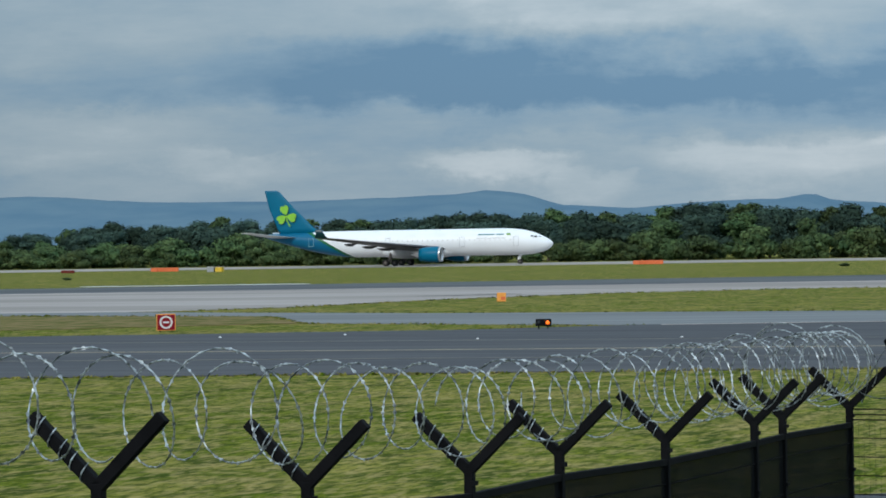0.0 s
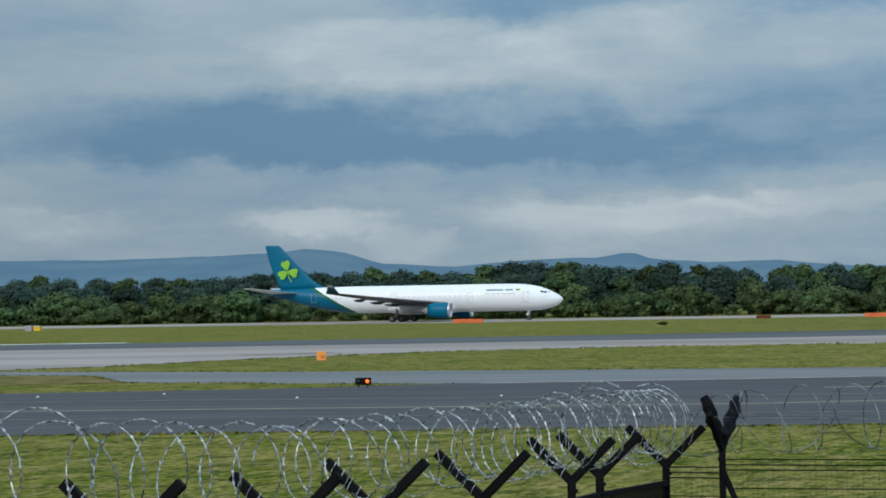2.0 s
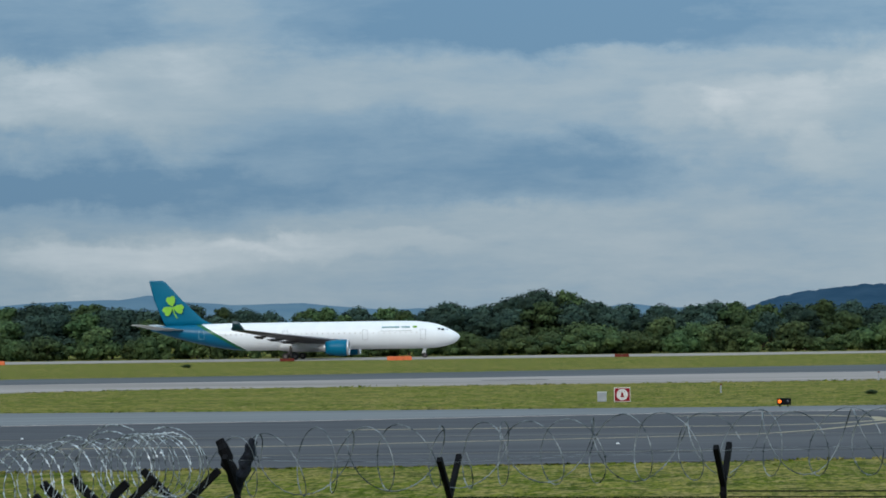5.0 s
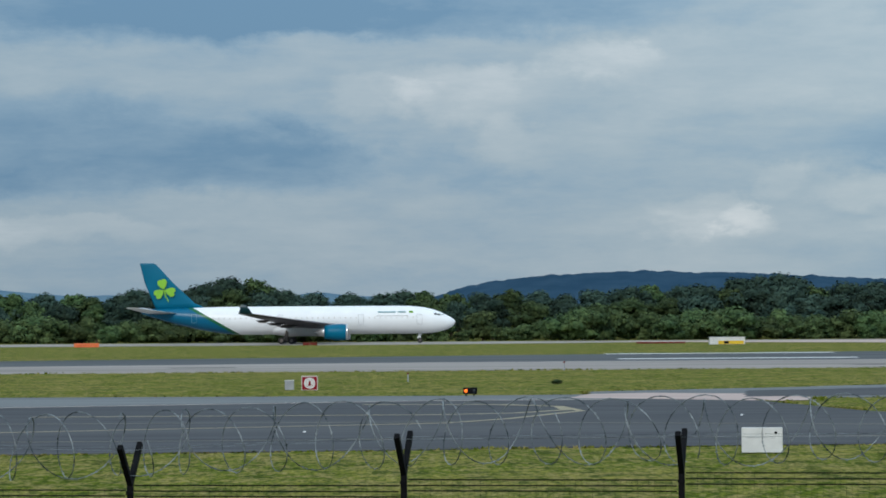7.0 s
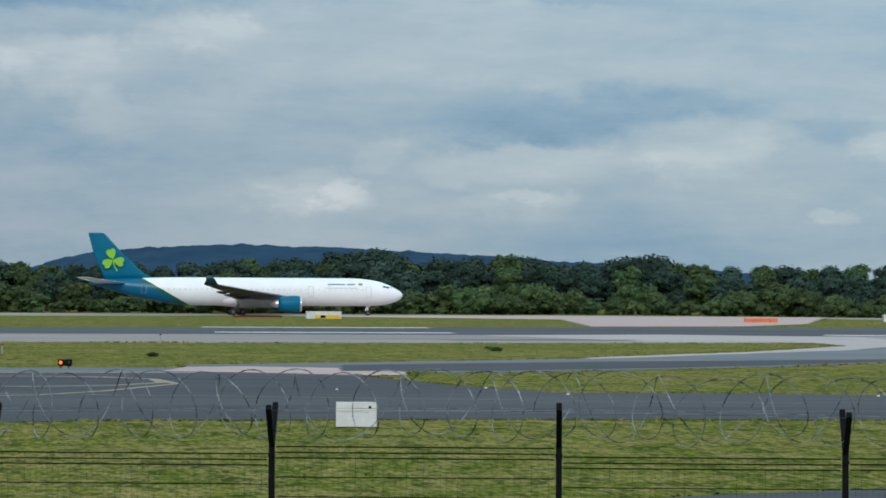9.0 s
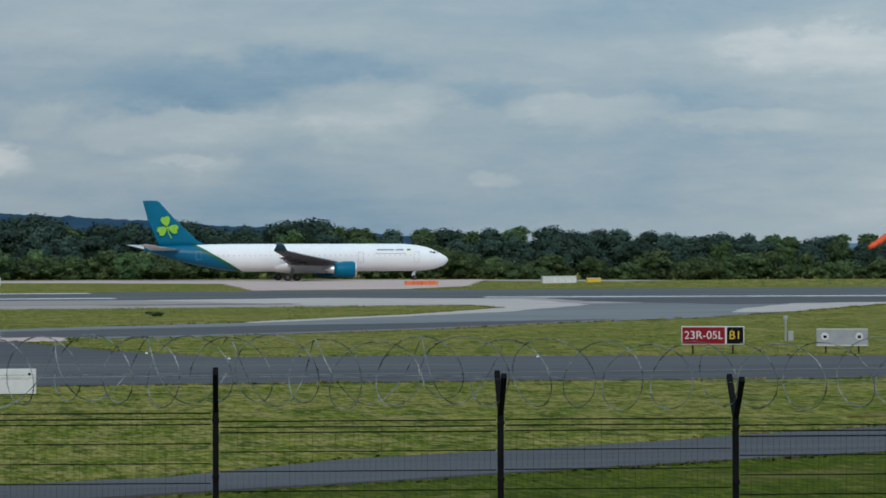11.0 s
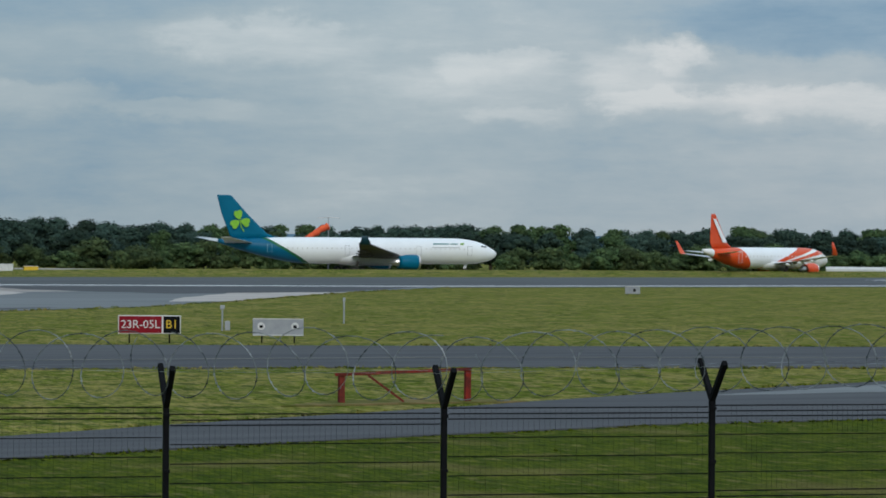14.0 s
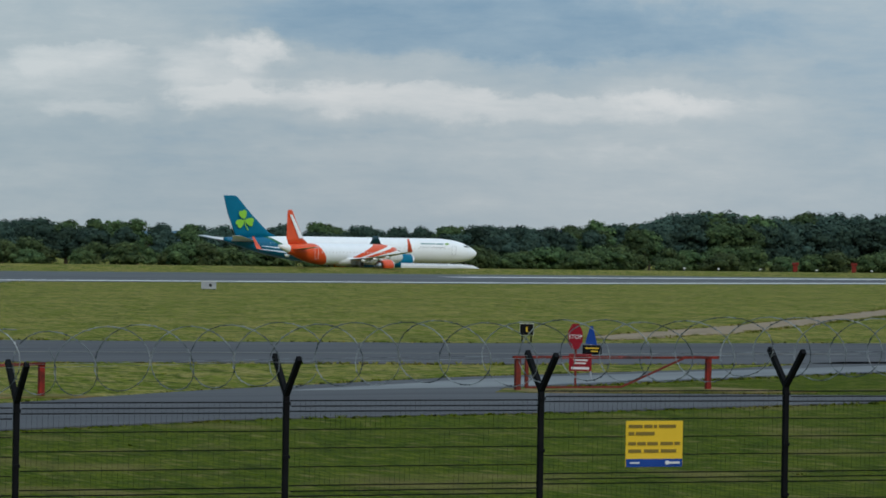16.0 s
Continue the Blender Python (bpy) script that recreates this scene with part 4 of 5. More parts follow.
slab("curve_concrete", [(55, 391), (80, 402), (101, 386), (97, 342), (79, 307), (47, 266), (46, 269), (67, 297), (84, 328), (84, 350), (70, 345)], BRIGHT_CONCRETE, 0.035, "pale concrete along the inside of the bend", thick=0.03, ragged=0.4)
slab("branch_edge_concrete", [(105, 298), (118, 319), (136, 347), (122, 345), (106, 316), (98, 296)], BRIGHT_CONCRETE, 0.035, "pale concrete shoulder of the bend", thick=0.03, ragged=0.4)
slab("branch_asphalt", [(22, 226), (34, 228), (57, 245), (72, 262), (80, 272), (60, 262), (45, 256), (24, 243)], ASPHALT, 0.035, "dark asphalt lane of the branch", thick=0.03, ragged=0.3)
slab("branch_asphalt", [(112, 338), (136, 350), (160, 384), (105, 391), (103, 365)], ASPHALT, 0.035, "dark asphalt where branch and runway meet", thick=0.03, ragged=0.5)
slab("road_concrete", [(60, 114), (70, 115), (95, 124.6), (110, 129), (104, 132), (93, 128.5), (74, 122)], PALE, 0.027, "pale worn side road", thick=0.02, ragged=0.2)
for pts, wide in (([(-95, 311), (-91, 314), (-87.5, 318)], 3.0), ([(-28, 359.5), (-25, 360.2), (-21, 361)], 4.0), ([(46, 354), (56, 357), (68, 359.5)], 5.0)):
    stripe("rubber_mark", pts, wide, RUBBER, 0.042, "dark rubber stains on the pale concrete")
DRY = mat("dry_grass", (0.085, 0.095, 0.022), (0.215, 0.16, 0.08), 0.7, 0.95, bump=0.5, spec=0.02, stretch=(0.8, 0.5, 1), sharp=(0.40, 0.60), detail=8)
slab("dry_grass", [(-300, 252), (-112, 247), (-85, 238), (-75, 219), (-95, 206), (-300, 214)], DRY, 0.008, "patch of dry brown grass", thick=0.02, ragged=0.8)
slab("dry_grass", [(41, 110.5), (51, 111.2), (50, 113.5), (44, 113.4)], DRY, 0.036, "worn brown grass round the barrier posts", thick=0.06, ragged=0.5)
slab("dry_grass", [(68, 111), (82, 108.5), (80, 113), (70, 113.6)], DRY, 0.036, "worn brown grass round the barrier posts", thick=0.06, ragged=0.5)

weeds = shrub_kinds()[1]
for wx, wy, ws2 in ((10.9, 272, 0.17), (43.5, 299, 0.18), (-88.5, 522, 0.24), (-204, 477, 0.2), (44.3, 310, 0.10)):
    plant("weed_clump", weeds, wx, wy, ws2, ws2 * 0.55, wx, "low dark green weed clump in the mown grass", "weeds", "weed clumps")

# ---- boundary fence ----
# pale specks on a dark tone paint the bead highlights of the tape
GALV = mat("galvanised_wire", (0.06, 0.075, 0.085), (0.50, 0.56, 0.60), 22.0, 0.45, metal=0.35, sharp=(0.40, 0.60))
SCREEN = mat("black_screen_cloth", (0.0054, 0.0063, 0.0072), (0.0108, 0.0117, 0.0126), 3.0, 0.95, spec=0.05)
SCREEN.node_tree.nodes["Principled BSDF"].inputs["Alpha"].default_value = 0.80
CLOTH = mat("torn_black_cloth", (0.008, 0.010, 0.015), (0.028, 0.034, 0.046), 9.0, 0.95, bump=0.6, spec=0.1)
FENCE_N = radians(9.3)


def on_fence(u):
    """A place on the long fence, u metres along it."""
    n = Vector((math.sin(FENCE_N), math.cos(FENCE_N), 0)) * 29.1
    return n + Vector((math.cos(FENCE_N), -math.sin(FENCE_N), 0)) * u


def fence_post(fence, p, top, turn, thick=0.054, arms=True):
    g = ground_z(p.x, p.y)
    bm = bmesh.new()
    box(bm, thick, thick, top - g + 0.3, Matrix.Translation((p.x, p.y, (top + g - 0.3) / 2)) @ Matrix.Rotation(turn, 4, "Z"), 0.006)
    for i in range(5):
        box(bm, thick * 1.18, 0.03, 0.03, Matrix.Translation((p.x, p.y, top - 0.10 - 0.5 * i)) @ Matrix.Rotation(turn, 4, "Z") @ Matrix.Translation((0, -thick * 0.5, 0)))
    post = part("post", bm, BLACK, fence)
    if arms:
        for s in (-1, 1):
            bm = bmesh.new()
            box(bm, thick * 0.92, thick * 1.1, 0.52, Matrix.Translation((p.x, p.y, top - 0.02)) @ Matrix.Rotation(turn, 4, "Z") @ Matrix.Rotation(s * radians(-46), 4, "X") @ Matrix.Translation((0, 0, 0.25)), 0.006)
            part("arm", bm, BLACK, post)
    return post


def mesh_panel(fence, a, b2, top_a, step_down):
    """A welded panel of 50 mm verticals with folded beams of doubled wires."""
    bm = bmesh.new()
    d = b2 - a
    L = d.length
    d.normalize()
    turn = math.atan2(d.y, d.x)
    z1 = top_a - step_down
    z0 = z1 - 2.4
    m0 = Matrix.Translation((a.x, a.y, 0)) @ Matrix.Rotation(turn, 4, "Z")
    n = int(L / 0.05)
    for i in range(1, n):
        box(bm, 0.0014, 0.0014, z1 - z0, m0 @ Matrix.Translation((L * i / n, 0, (z0 + z1) / 2)))
    z = z1 - 0.01
    while z > z0:
        k = (z1 - z) % 0.78
        if k < 0.12:
            for dz, dy in ((0, 0), (-0.05, -0.035), (-0.10, 0)):
                box(bm, L, 0.011, 0.011, m0 @ Matrix.Translation((L / 2, dy, z + dz)))
            z -= 0.27
        else:
            box(bm, L, 0.009, 0.009, m0 @ Matrix.Translation((L / 2, 0, z)))
            z -= 0.175
    return part("mesh_panel", bm, BLACK, fence, "black welded wire mesh panel")


# bright stretches in this darker colour imitate highlights along the wire
OLD_GALV = mat("dull_galvanised_wire", (0.03, 0.043, 0.05), (0.25, 0.28, 0.295), 5.0, 0.55, metal=0.3, sharp=(0.42, 0.58))


def razor_coil(fence, a, b2, za, zb, radius, seed, pitch=0.36, tilt=-0.15, barb=1.0, loose=1.0, tape=0.0042):
    """A coil of barbed tape stretched from a to b2."""
    rng = random.Random(seed)
    d = b2 - a
    L = d.length
    d.normalize()
    q = Vector((-d.y, d.x, 0))
    loops = max(2, int(L / pitch))
    pts = []
    per = 22
    for i in range(loops * per + 1):
        f = i / (loops * per)
        lp = i / per
        th = lp * math.tau + seed
        r = radius * (1 + 0.14 * loose * noise.noise((lp * 0.9, seed, 0)) + 0.05 * noise.noise((lp * 4, seed, 5)))
        along = L * f + math.cos(th + 0.5 * noise.noise((lp * 0.7, seed, 4))) * tilt + 0.12 * loose * noise.noise((lp * 1.3, seed, 9))
        p = a + d * along + q * (math.cos(th) * r)
        pts.append(Vector((p.x, p.y, za + (zb - za) * f + math.sin(th) * r * 0.96 + 0.06 * noise.noise((lp * 0.5, seed, 2)))))
    bm = bmesh.new()
    tube(bm, pts, tape, 4)
    for i in range(1, len(pts) - 1):
        for k in range(2):
            c = pts[i].lerp(pts[i + 1], 0.5 * k)
            t = (pts[i + 1] - pts[i]).normalized()
            s = t.orthogonal().normalized()
            s.rotate(Matrix.Rotation(rng.uniform(0, 6.28), 3, t))
            vs = [bm.verts.new(c + o) for o in (t * 0.017 * barb, s * 0.010 * barb, -t * 0.017 * barb, -s * 0.010 * barb)]
            bm.faces.new(vs)
    return part("razor_coil", bm, GALV if loose > 1 else OLD_GALV, fence, "coil of galvanised razor wire")


def long_fence():
    fence = thing("mesh_fence", Matrix(), "black welded mesh security fence with Y-shaped arms and razor wire", "fence", "boundary fence")
    us = [(-9.96, 4.35), (-9.4, 4.50), (-7.36, 4.47), (-4.83, 4.57), (-2.33, 4.59), (0.22, 4.60), (2.75, 4.56), (4.86, 4.52), (7.42, 4.50), (9.99, 4.56), (12.57, 4.60), (15.2, 4.64), (17.75, 4.66), (20.3, 4.68)]
    for i, (u, z) in enumerate(us):
        if i:
            fence_post(fence, on_fence(u), z, -FENCE_N)
    for i in range(len(us) - 1):
        a, b2 = on_fence(us[i][0] + 0.04), on_fence(us[i + 1][0] - 0.04)
        mesh_panel(fence, a, b2, min(us[i][1], us[i + 1][1]) - 0.02, 0.045 * (i % 2))
    for i in range(0, len(us) - 1):
        if i == 1:
            continue
        j = 2 if i == 0 else i + 1
        razor_coil(fence, on_fence(us[i][0]), on_fence(us[j][0]), us[i][1] + 0.35, us[j][1] + 0.35, 0.31, i + 1, 0.385, -0.24, 1.1, 1.0)
        if us[i][0] < 2:
            razor_coil(fence, on_fence(us[i][0]), on_fence(us[j][0]), us[i][1] + 0.34, us[j][1] + 0.34, 0.30, i + 21, 0.66, 0.10, 1.1, 1.0)
    # line wires between the arms
    for s, dz in ((-0.30, 0.30), (0.30, 0.30)):
        bm = bmesh.new()
        pts = []
        for u, z in us[1:]:
            p = on_fence(u)
            pts.append((p.x + s * math.sin(FENCE_N), p.y + s * math.cos(FENCE_N), z + dz))
        tube(bm, pts, 0.0016, 4)
        part("line_wire", bm, OLD_GALV, fence)
    # torn cloth wrapped round the arms of the end post, and its brace
    p = on_fence(-9.4)
    for s in (-1, 1):
        bm = bmesh.new()
        m0 = Matrix.Translation((p.x, p.y, 4.52)) @ Matrix.Rotation(-FENCE_N + 1.05, 4, "Z") @ Matrix.Rotation(s * radians(-27), 4, "X")
        pts = [m0 @ Vector((0.012 * math.sin(k * 2.7 + s), 0.012 * math.sin(k * 1.9), 0.03 + 0.06 * k)) for k in range(9)]
        tube(bm, pts, 0.06, 9, radii=[0.03, 0.045, 0.055, 0.06, 0.064, 0.058, 0.06, 0.052, 0.042])
        part("wrapped_cloth", bm, CLOTH if s < 0 else BLACK, fence, "torn dark cloth wrapped round an arm")
    bm = bmesh.new()
    e2 = on_fence(-8.4)
    tube(bm, [(p.x, p.y, 4.3), (e2.x, e2.y, ground_z(e2.x, e2.y))], 0.03, 8)
    part("brace", bm, BLACK, fence)
    return fence


def screened_fence():
    fence = thing("screened_fence", Matrix(), "black fence with a dark screen, Y-shaped arms and razor wire coils", "fence", "boundary fence")
    spots = [(-6.85, 9.8, 4.95), (-6.55, 12.5, 4.9), (-6.31, 15.1, 4.80), (-6.11, 17.7, 4.61), (-5.9, 20.3, 4.50), (-5.77, 22.1, 4.49), (-5.58, 24.6, 4.42), (-5.38, 27.1, 4.40), (-5.31, 28.0, 4.40), (-5.12, 30.33, 4.36)]
    P = [(Vector((x, y, 0)), z) for x, y, z in spots]
    for i, (p, z) in enumerate(P):
        if i < len(P):
            q = P[min(i + 1, len(P) - 1)][0] - P[max(i - 1, 0)][0]
            turn = math.atan2(q.y, q.x)
            post = fence_post(fence, p, z, turn, 0.062)
            bm = bmesh.new()
            m0 = Matrix.Translation((p.x, p.y, z - 0.02)) @ Matrix.Rotation(turn, 4, "Z") @ Matrix.Rotation(radians(-46), 4, "X")
            tube(bm, [m0 @ Vector((0.043 * math.cos(k * 0.8), 0.046 * math.sin(k * 0.8), 0.06 + 0.0105 * k)) for k in range(42)], 0.0045, 4)
            part("wound_tape", bm, GALV, post, "razor tape wound round the arm")
    for (a, za), (b2, zb) in zip(P, P[1:]):
        d = b2 - a
        L = d.length
        turn = math.atan2(d.y, d.x)
        bm = bmesh.new()
        zt = (za + zb) / 2
        slope = math.atan2(zb - za, L)
        m0 = Matrix.Translation(((a.x + b2.x) / 2, (a.y + b2.y) / 2, zt - 1.36)) @ Matrix.Rotation(turn, 4, "Z") @ Matrix.Rotation(-slope, 4, "Y")
        box(bm, L - 0.07, 0.012, 2.3, m0)
        panel = part("screen_panel", bm, SCREEN, fence, "dark woven screen cloth panel")
        for k in range(7):
            bm = bmesh.new()
            box(bm, L - 0.08, 0.02, 0.008, m0 @ Matrix.Translation((0, 0, 1.0 - 0.33 * k)))
            part("screen_wire", bm, BLACK, panel)
        bm = bmesh.new()
        box(bm, L, 0.05, 0.05, Matrix.Translation(((a.x + b2.x) / 2, (a.y + b2.y) / 2, zt - 0.19)) @ Matrix.Rotation(turn, 4, "Z") @ Matrix.Rotation(-slope, 4, "Y"), 0.005)
        part("top_rail", bm, BLACK, fence)
    for i in range(len(P) - 1):
        if i == 7:
            continue
        j = 9 if i == 8 else i + 1
        j = 8 if i == 6 else j
        (a, za), (b2, zb) = P[i], P[j]
        razor_coil(fence, a, b2, za + 0.39, zb + 0.39, 0.315 if i > 5 else 0.29, 40 + i, {6: 0.30, 8: 0.21}.get(i, 0.45), 0.16, 1.2, 2.6, 0.0046)
    return fence


long_fence()
screened_fence()

# ---- signs, barriers and airfield furniture ----
RED = mat("sign_red", (0.20, 0.008, 0.016), (0.24, 0.011, 0.021), 2.0, 0.7, spec=0.12)
RED_PAINT = mat("weathered_red_paint", (0.26, 0.024, 0.016), (0.05, 0.016, 0.013), 2.2, 0.7, bump=0.2, spec=0.15)
RUSTY = mat("dark_red_post", (0.10, 0.022, 0.018), (0.17, 0.03, 0.02), 6.0, 0.8, bump=0.3, spec=0.15)
SIGN_W = mat("sign_white", (0.54, 0.55, 0.56), (0.64, 0.65, 0.66), 1.5, 0.5)
SIGN_GREY = mat("grey_panel", (0.25, 0.27, 0.305), (0.32, 0.34, 0.37), 1.5, 0.5)
SIGN_Y = mat("sign_yellow", (0.62, 0.40, 0.01), (0.70, 0.46, 0.02), 1.5, 0.5)
SIGN_BLUE = mat("sign_blue", (0.008, 0.04, 0.21), (0.014, 0.055, 0.26), 1.5, 0.7, spec=0.12)
BOARD_O = mat("orange_board", (0.62, 0.115, 0.03), (0.72, 0.16, 0.05), 1.2, 0.6)
LAMP_O = mat("orange_lamp", (1.0, 0.17, 0.012), emit=1.1)
CUBE_O = mat("amber_marker", (0.75, 0.30, 0.05), (0.82, 0.36, 0.07), 1.5, 0.6)


def face_camera(x, y):
    return math.degrees(math.atan2(-x, y))


def panel_sign(name, x, y, w, h, leg, label, face, back=SIGN_W, legs=2, turn=None, border=0.05):
    """A flat sign box on short legs, facing -y in its own space; z 0 is its foot."""
    ob = thing(name, pose(x, y, ground_z(x, y), 0, 0, face_camera(x, y) if turn is None else turn), label, "sign")
    bm = bmesh.new()
    box(bm, w, 0.16, h, pose(0, 0.02, leg + h / 2), 0.015)
    part("case", bm, back, ob)
    bm = bmesh.new()
    box(bm, w - 2 * border, 0.03, h - 2 * border, pose(0, -0.07, leg + h / 2))
    part("panel", bm, face, ob)
    for i in range(legs):
        bm = bmesh.new()
        xx = 0 if legs == 1 else (-0.32 + 0.64 * i) * w
        tube(bm, [(xx, 0.02, -0.1), (xx, 0.02, leg + 0.05)], 0.045, 8)
        part("leg", bm, BLACK, ob)
    return ob


def text_part(ob, body, size, x, z, material, y=-0.092, name="lettering"):
    cu = bpy.data.curves.new(name, "FONT")
    cu.body, cu.size, cu.extrude, cu.align_x, cu.align_y = body, size, 0.004, "CENTER", "CENTER"
    tmp = bpy.data.objects.new(name, cu)
    scene.collection.objects.link(tmp)
    me = bpy.data.meshes.new_from_object(tmp.evaluated_get(bpy.context.evaluated_depsgraph_get()))
    bpy.data.objects.remove(tmp)
    me.transform(pose(x, y, z, 90, 0, 0))
    me.materials.clear()
    me.materials.append(material)
    t = new(name, me)
    t.parent = ob
    return t


def bars(ob, rows, material, y=-0.092, name="writing_bar"):
    for x, z, w, h in rows:
        bm = bmesh.new()
        box(bm, w, 0.008, h, pose(x, y, z))
        part(name, bm, material, ob)


# holding-point sign with runway designators
s = panel_sign("holding_point_sign", 58.6, 180.3, 3.6, 1.06, 0.52, "red runway holding sign with white figures beside a black panel", RED)
bm = bmesh.new(); box(bm, 0.94, 0.035, 0.96, pose(1.28, -0.071, 1.05)); part("location_panel", bm, BLACK, s, "black panel")
bm = bmesh.new(); box(bm, 0.10, 0.04, 1.0, pose(0.75, -0.072, 1.05)); part("divider", bm, SIGN_W, s)
text_part(s, "23R-05L", 0.66, -0.52, 1.05, SIGN_W)
text_part(s, "B1", 0.68, 1.28, 1.05, SIGN_Y)

s = panel_sign("sign_back", 65.9, 178.7, 2.95, 1.0, 0.42, "pale grey back of a taxiway sign with two fixing holes", SIGN_GREY, back=SIGN_GREY, border=0.03)
for xx in (-0.98, 0.98):
    bm = bmesh.new(); bmesh.ops.create_cone(bm, cap_ends=True, segments=20, radius1=0.22, radius2=0.22, depth=0.02, matrix=pose(xx, -0.095, 0.98, 90)); p = part("fixing_plate", bm, SIGN_W, s)
    bm = bmesh.new(); box(bm, 0.2, 0.02, 0.17, pose(xx, -0.11, 0.95), 0.005); part("hole", bm, BLACK, p)
for zz in (0.46, 1.4):
    bm = bmesh.new(); box(bm, 2.9, 0.03, 0.05, pose(0, -0.095, zz)); part("edge_strip", bm, SIGN_W, s)


def no_entry(x, y, label):
    ob = panel_sign("no_entry_sign", x, y, 1.25, 1.1, 0.08, label, RED, back=CUBE_O if x < -50 else SIGN_W)
    bm = bmesh.new()
    n = 28
    for r0, r1 in ((0.43, 0.31),):
        a = [bm.verts.new((r0 * math.cos(k * math.tau / n), -0.095, 0.63 + r0 * math.sin(k * math.tau / n))) for k in range(n)]
        c = [bm.verts.new((r1 * math.cos(k * math.tau / n), -0.095, 0.63 + r1 * math.sin(k * math.tau / n))) for k in range(n)]
        for k in range(n):
            bm.faces.new((a[k], a[(k + 1) % n], c[(k + 1) % n], c[k]))
    part("ring", bm, SIGN_W, ob, "white ring")
    if x < -50:
        bars(ob, [(0, 0.63, 0.42, 0.11)], SIGN_W, -0.096, "bar")
    else:
        bm = bmesh.new(); bmesh.ops.create_cone(bm, cap_ends=True, segments=24, radius1=0.3, radius2=0.3, depth=0.01, matrix=pose(0, -0.094, 0.63, 90)); part("disc", bm, SIGN_W, ob)
        bars(ob, [(0, 0.66, 0.16, 0.3), (0, 0.5, 0.28, 0.12)], RED, -0.102, "figure_mark")
    return ob


no_entry(-79.2, 201.5, "red square no-entry sign with a white ring and bar")
no_entry(-8.9, 252.7, "red square sign with a white disc in the grass")
b0 = thing("marker_box", pose(-10.6, 256, 0, 0, 0, 2), "small pale blue-grey cabinet in the grass", "cabinet")
bm = bmesh.new(); box(bm, 0.72, 0.5, 0.72, pose(0, 0, 0.36), 0.03); part("body", bm, SIGN_GREY, b0)
bm = bmesh.new(); box(bm, 0.78, 0.56, 0.05, pose(0, 0, 0.74), 0.01); part("lid", bm, SIGN_W, b0)


def guard_light(x, y, side):
    ob = thing("guard_light", pose(x, y, 0, 0, 0, face_camera(x, y)), "low black twin runway guard light, one orange lamp lit", "light", "guard lights")
    bm = bmesh.new(); box(bm, 1.0, 0.25, 0.46, pose(0.1, 0, 0.42), 0.03); h = part("housing", bm, BLACK, ob)
    for xx, mm in ((-0.2, LAMP_O if side < 0 else GLASS), (0.36, GLASS if side < 0 else LAMP_O)):
        bm = bmesh.new(); bmesh.ops.create_uvsphere(bm, u_segments=16, v_segments=8, radius=0.13, matrix=pose(xx, -0.1, 0.42)); part("lamp", bm, mm, h, "lit orange lamp" if mm is LAMP_O else "", smooth=True)
        bm = bmesh.new(); tube(bm, [(xx, 0, -0.1), (xx, 0, 0.25)], 0.04, 8); part("leg", bm, BLACK, ob)
    return ob


guard_light(-53.1, 199.6, 1)
guard_light(3.1, 231.8, -1)

m0 = thing("marker_cube", pose(-79, 283, 0, 0, 0, 15), "orange marker box with a dark panel beside the concrete", "marker")
bm = bmesh.new(); box(bm, 0.82, 0.7, 0.8, pose(0, 0, 0.4), 0.04); part("body", bm, CUBE_O, m0)
bm = bmesh.new(); box(bm, 0.4, 0.03, 0.3, pose(0.15, -0.355, 0.3)); part("panel", bm, BOARD_O, m0)


def low_board(x, y, w, h, mm, label):
    """A row of low plastic barrier blocks on the ground."""
    ob = thing("low_barrier", pose(x, y, ground_z(x, y), 0, 0, 0), label, "barrier", "low barriers")
    n = max(2, int(w / 1.4))
    for i in range(n):
        bm = bmesh.new()
        vs = box(bm, w / n - 0.05, 0.5, h, pose(-w / 2 + (i + 0.5) * w / n, 0, h / 2), 0.05)
        part("block", bm, mm, ob)
    return ob


low_board(-232, 590, 5.7, 0.75, BOARD_O, "row of low orange plastic barriers at the runway edge")
low_board(-138.8, 600, 5.8, 0.75, BOARD_O, "row of low orange plastic barriers at the runway edge")
low_board(-61.9, 598, 4.6, 0.75, BOARD_O, "row of low orange plastic barriers at the runway edge")
low_board(124.8, 546, 5.8, 0.75, BOARD_O, "row of low orange plastic barriers on the pale exit")
low_board(43, 600, 9.0, 0.32, RUSTY, "long row of low dark red barriers at the runway edge")
for xx, yy in ((-250, 585), (-83.5, 604), (-21.5, 608)):
    low_board(xx, yy, 2.7, 0.55, RUSTY, "row of low dark red barriers at the runway edge")


def cabin(name, x, y, w, d, h, label, body, band=None, turn=0):
    ob = thing(name, pose(x, y, ground_z(x, y), 0, 0, turn), label, "cabin")
    bm = bmesh.new(); box(bm, w, d, h, pose(0, 0, h / 2), 0.06); bd = part("body", bm, body, ob)
    bm = bmesh.new(); box(bm, w + 0.1, d + 0.1, 0.08, pose(0, 0, h + 0.03), 0.02); part("roof", bm, SIGN_W, ob)
    for i in range(int(w / 1.2)):
        bm = bmesh.new(); box(bm, 0.03, 0.02, h - 0.2, pose(-w / 2 + 0.6 + i * 1.2, -d / 2 - 0.01, h / 2)); part("rib", bm, SIGN_GREY, bd)
    if band:
        bm = bmesh.new(); box(bm, w * 0.72, 0.03, h * 0.48, pose(w * 0.1, -d / 2 - 0.03, h * 0.3)); part("band", bm, band, ob, "yellow panel")
        bm = bmesh.new(); box(bm, w * 0.14, 0.03, h * 0.36, pose(-w * 0.03, -d / 2 - 0.05, h * 0.32), 0.01); part("emblem", bm, BLACK, ob)
    return ob


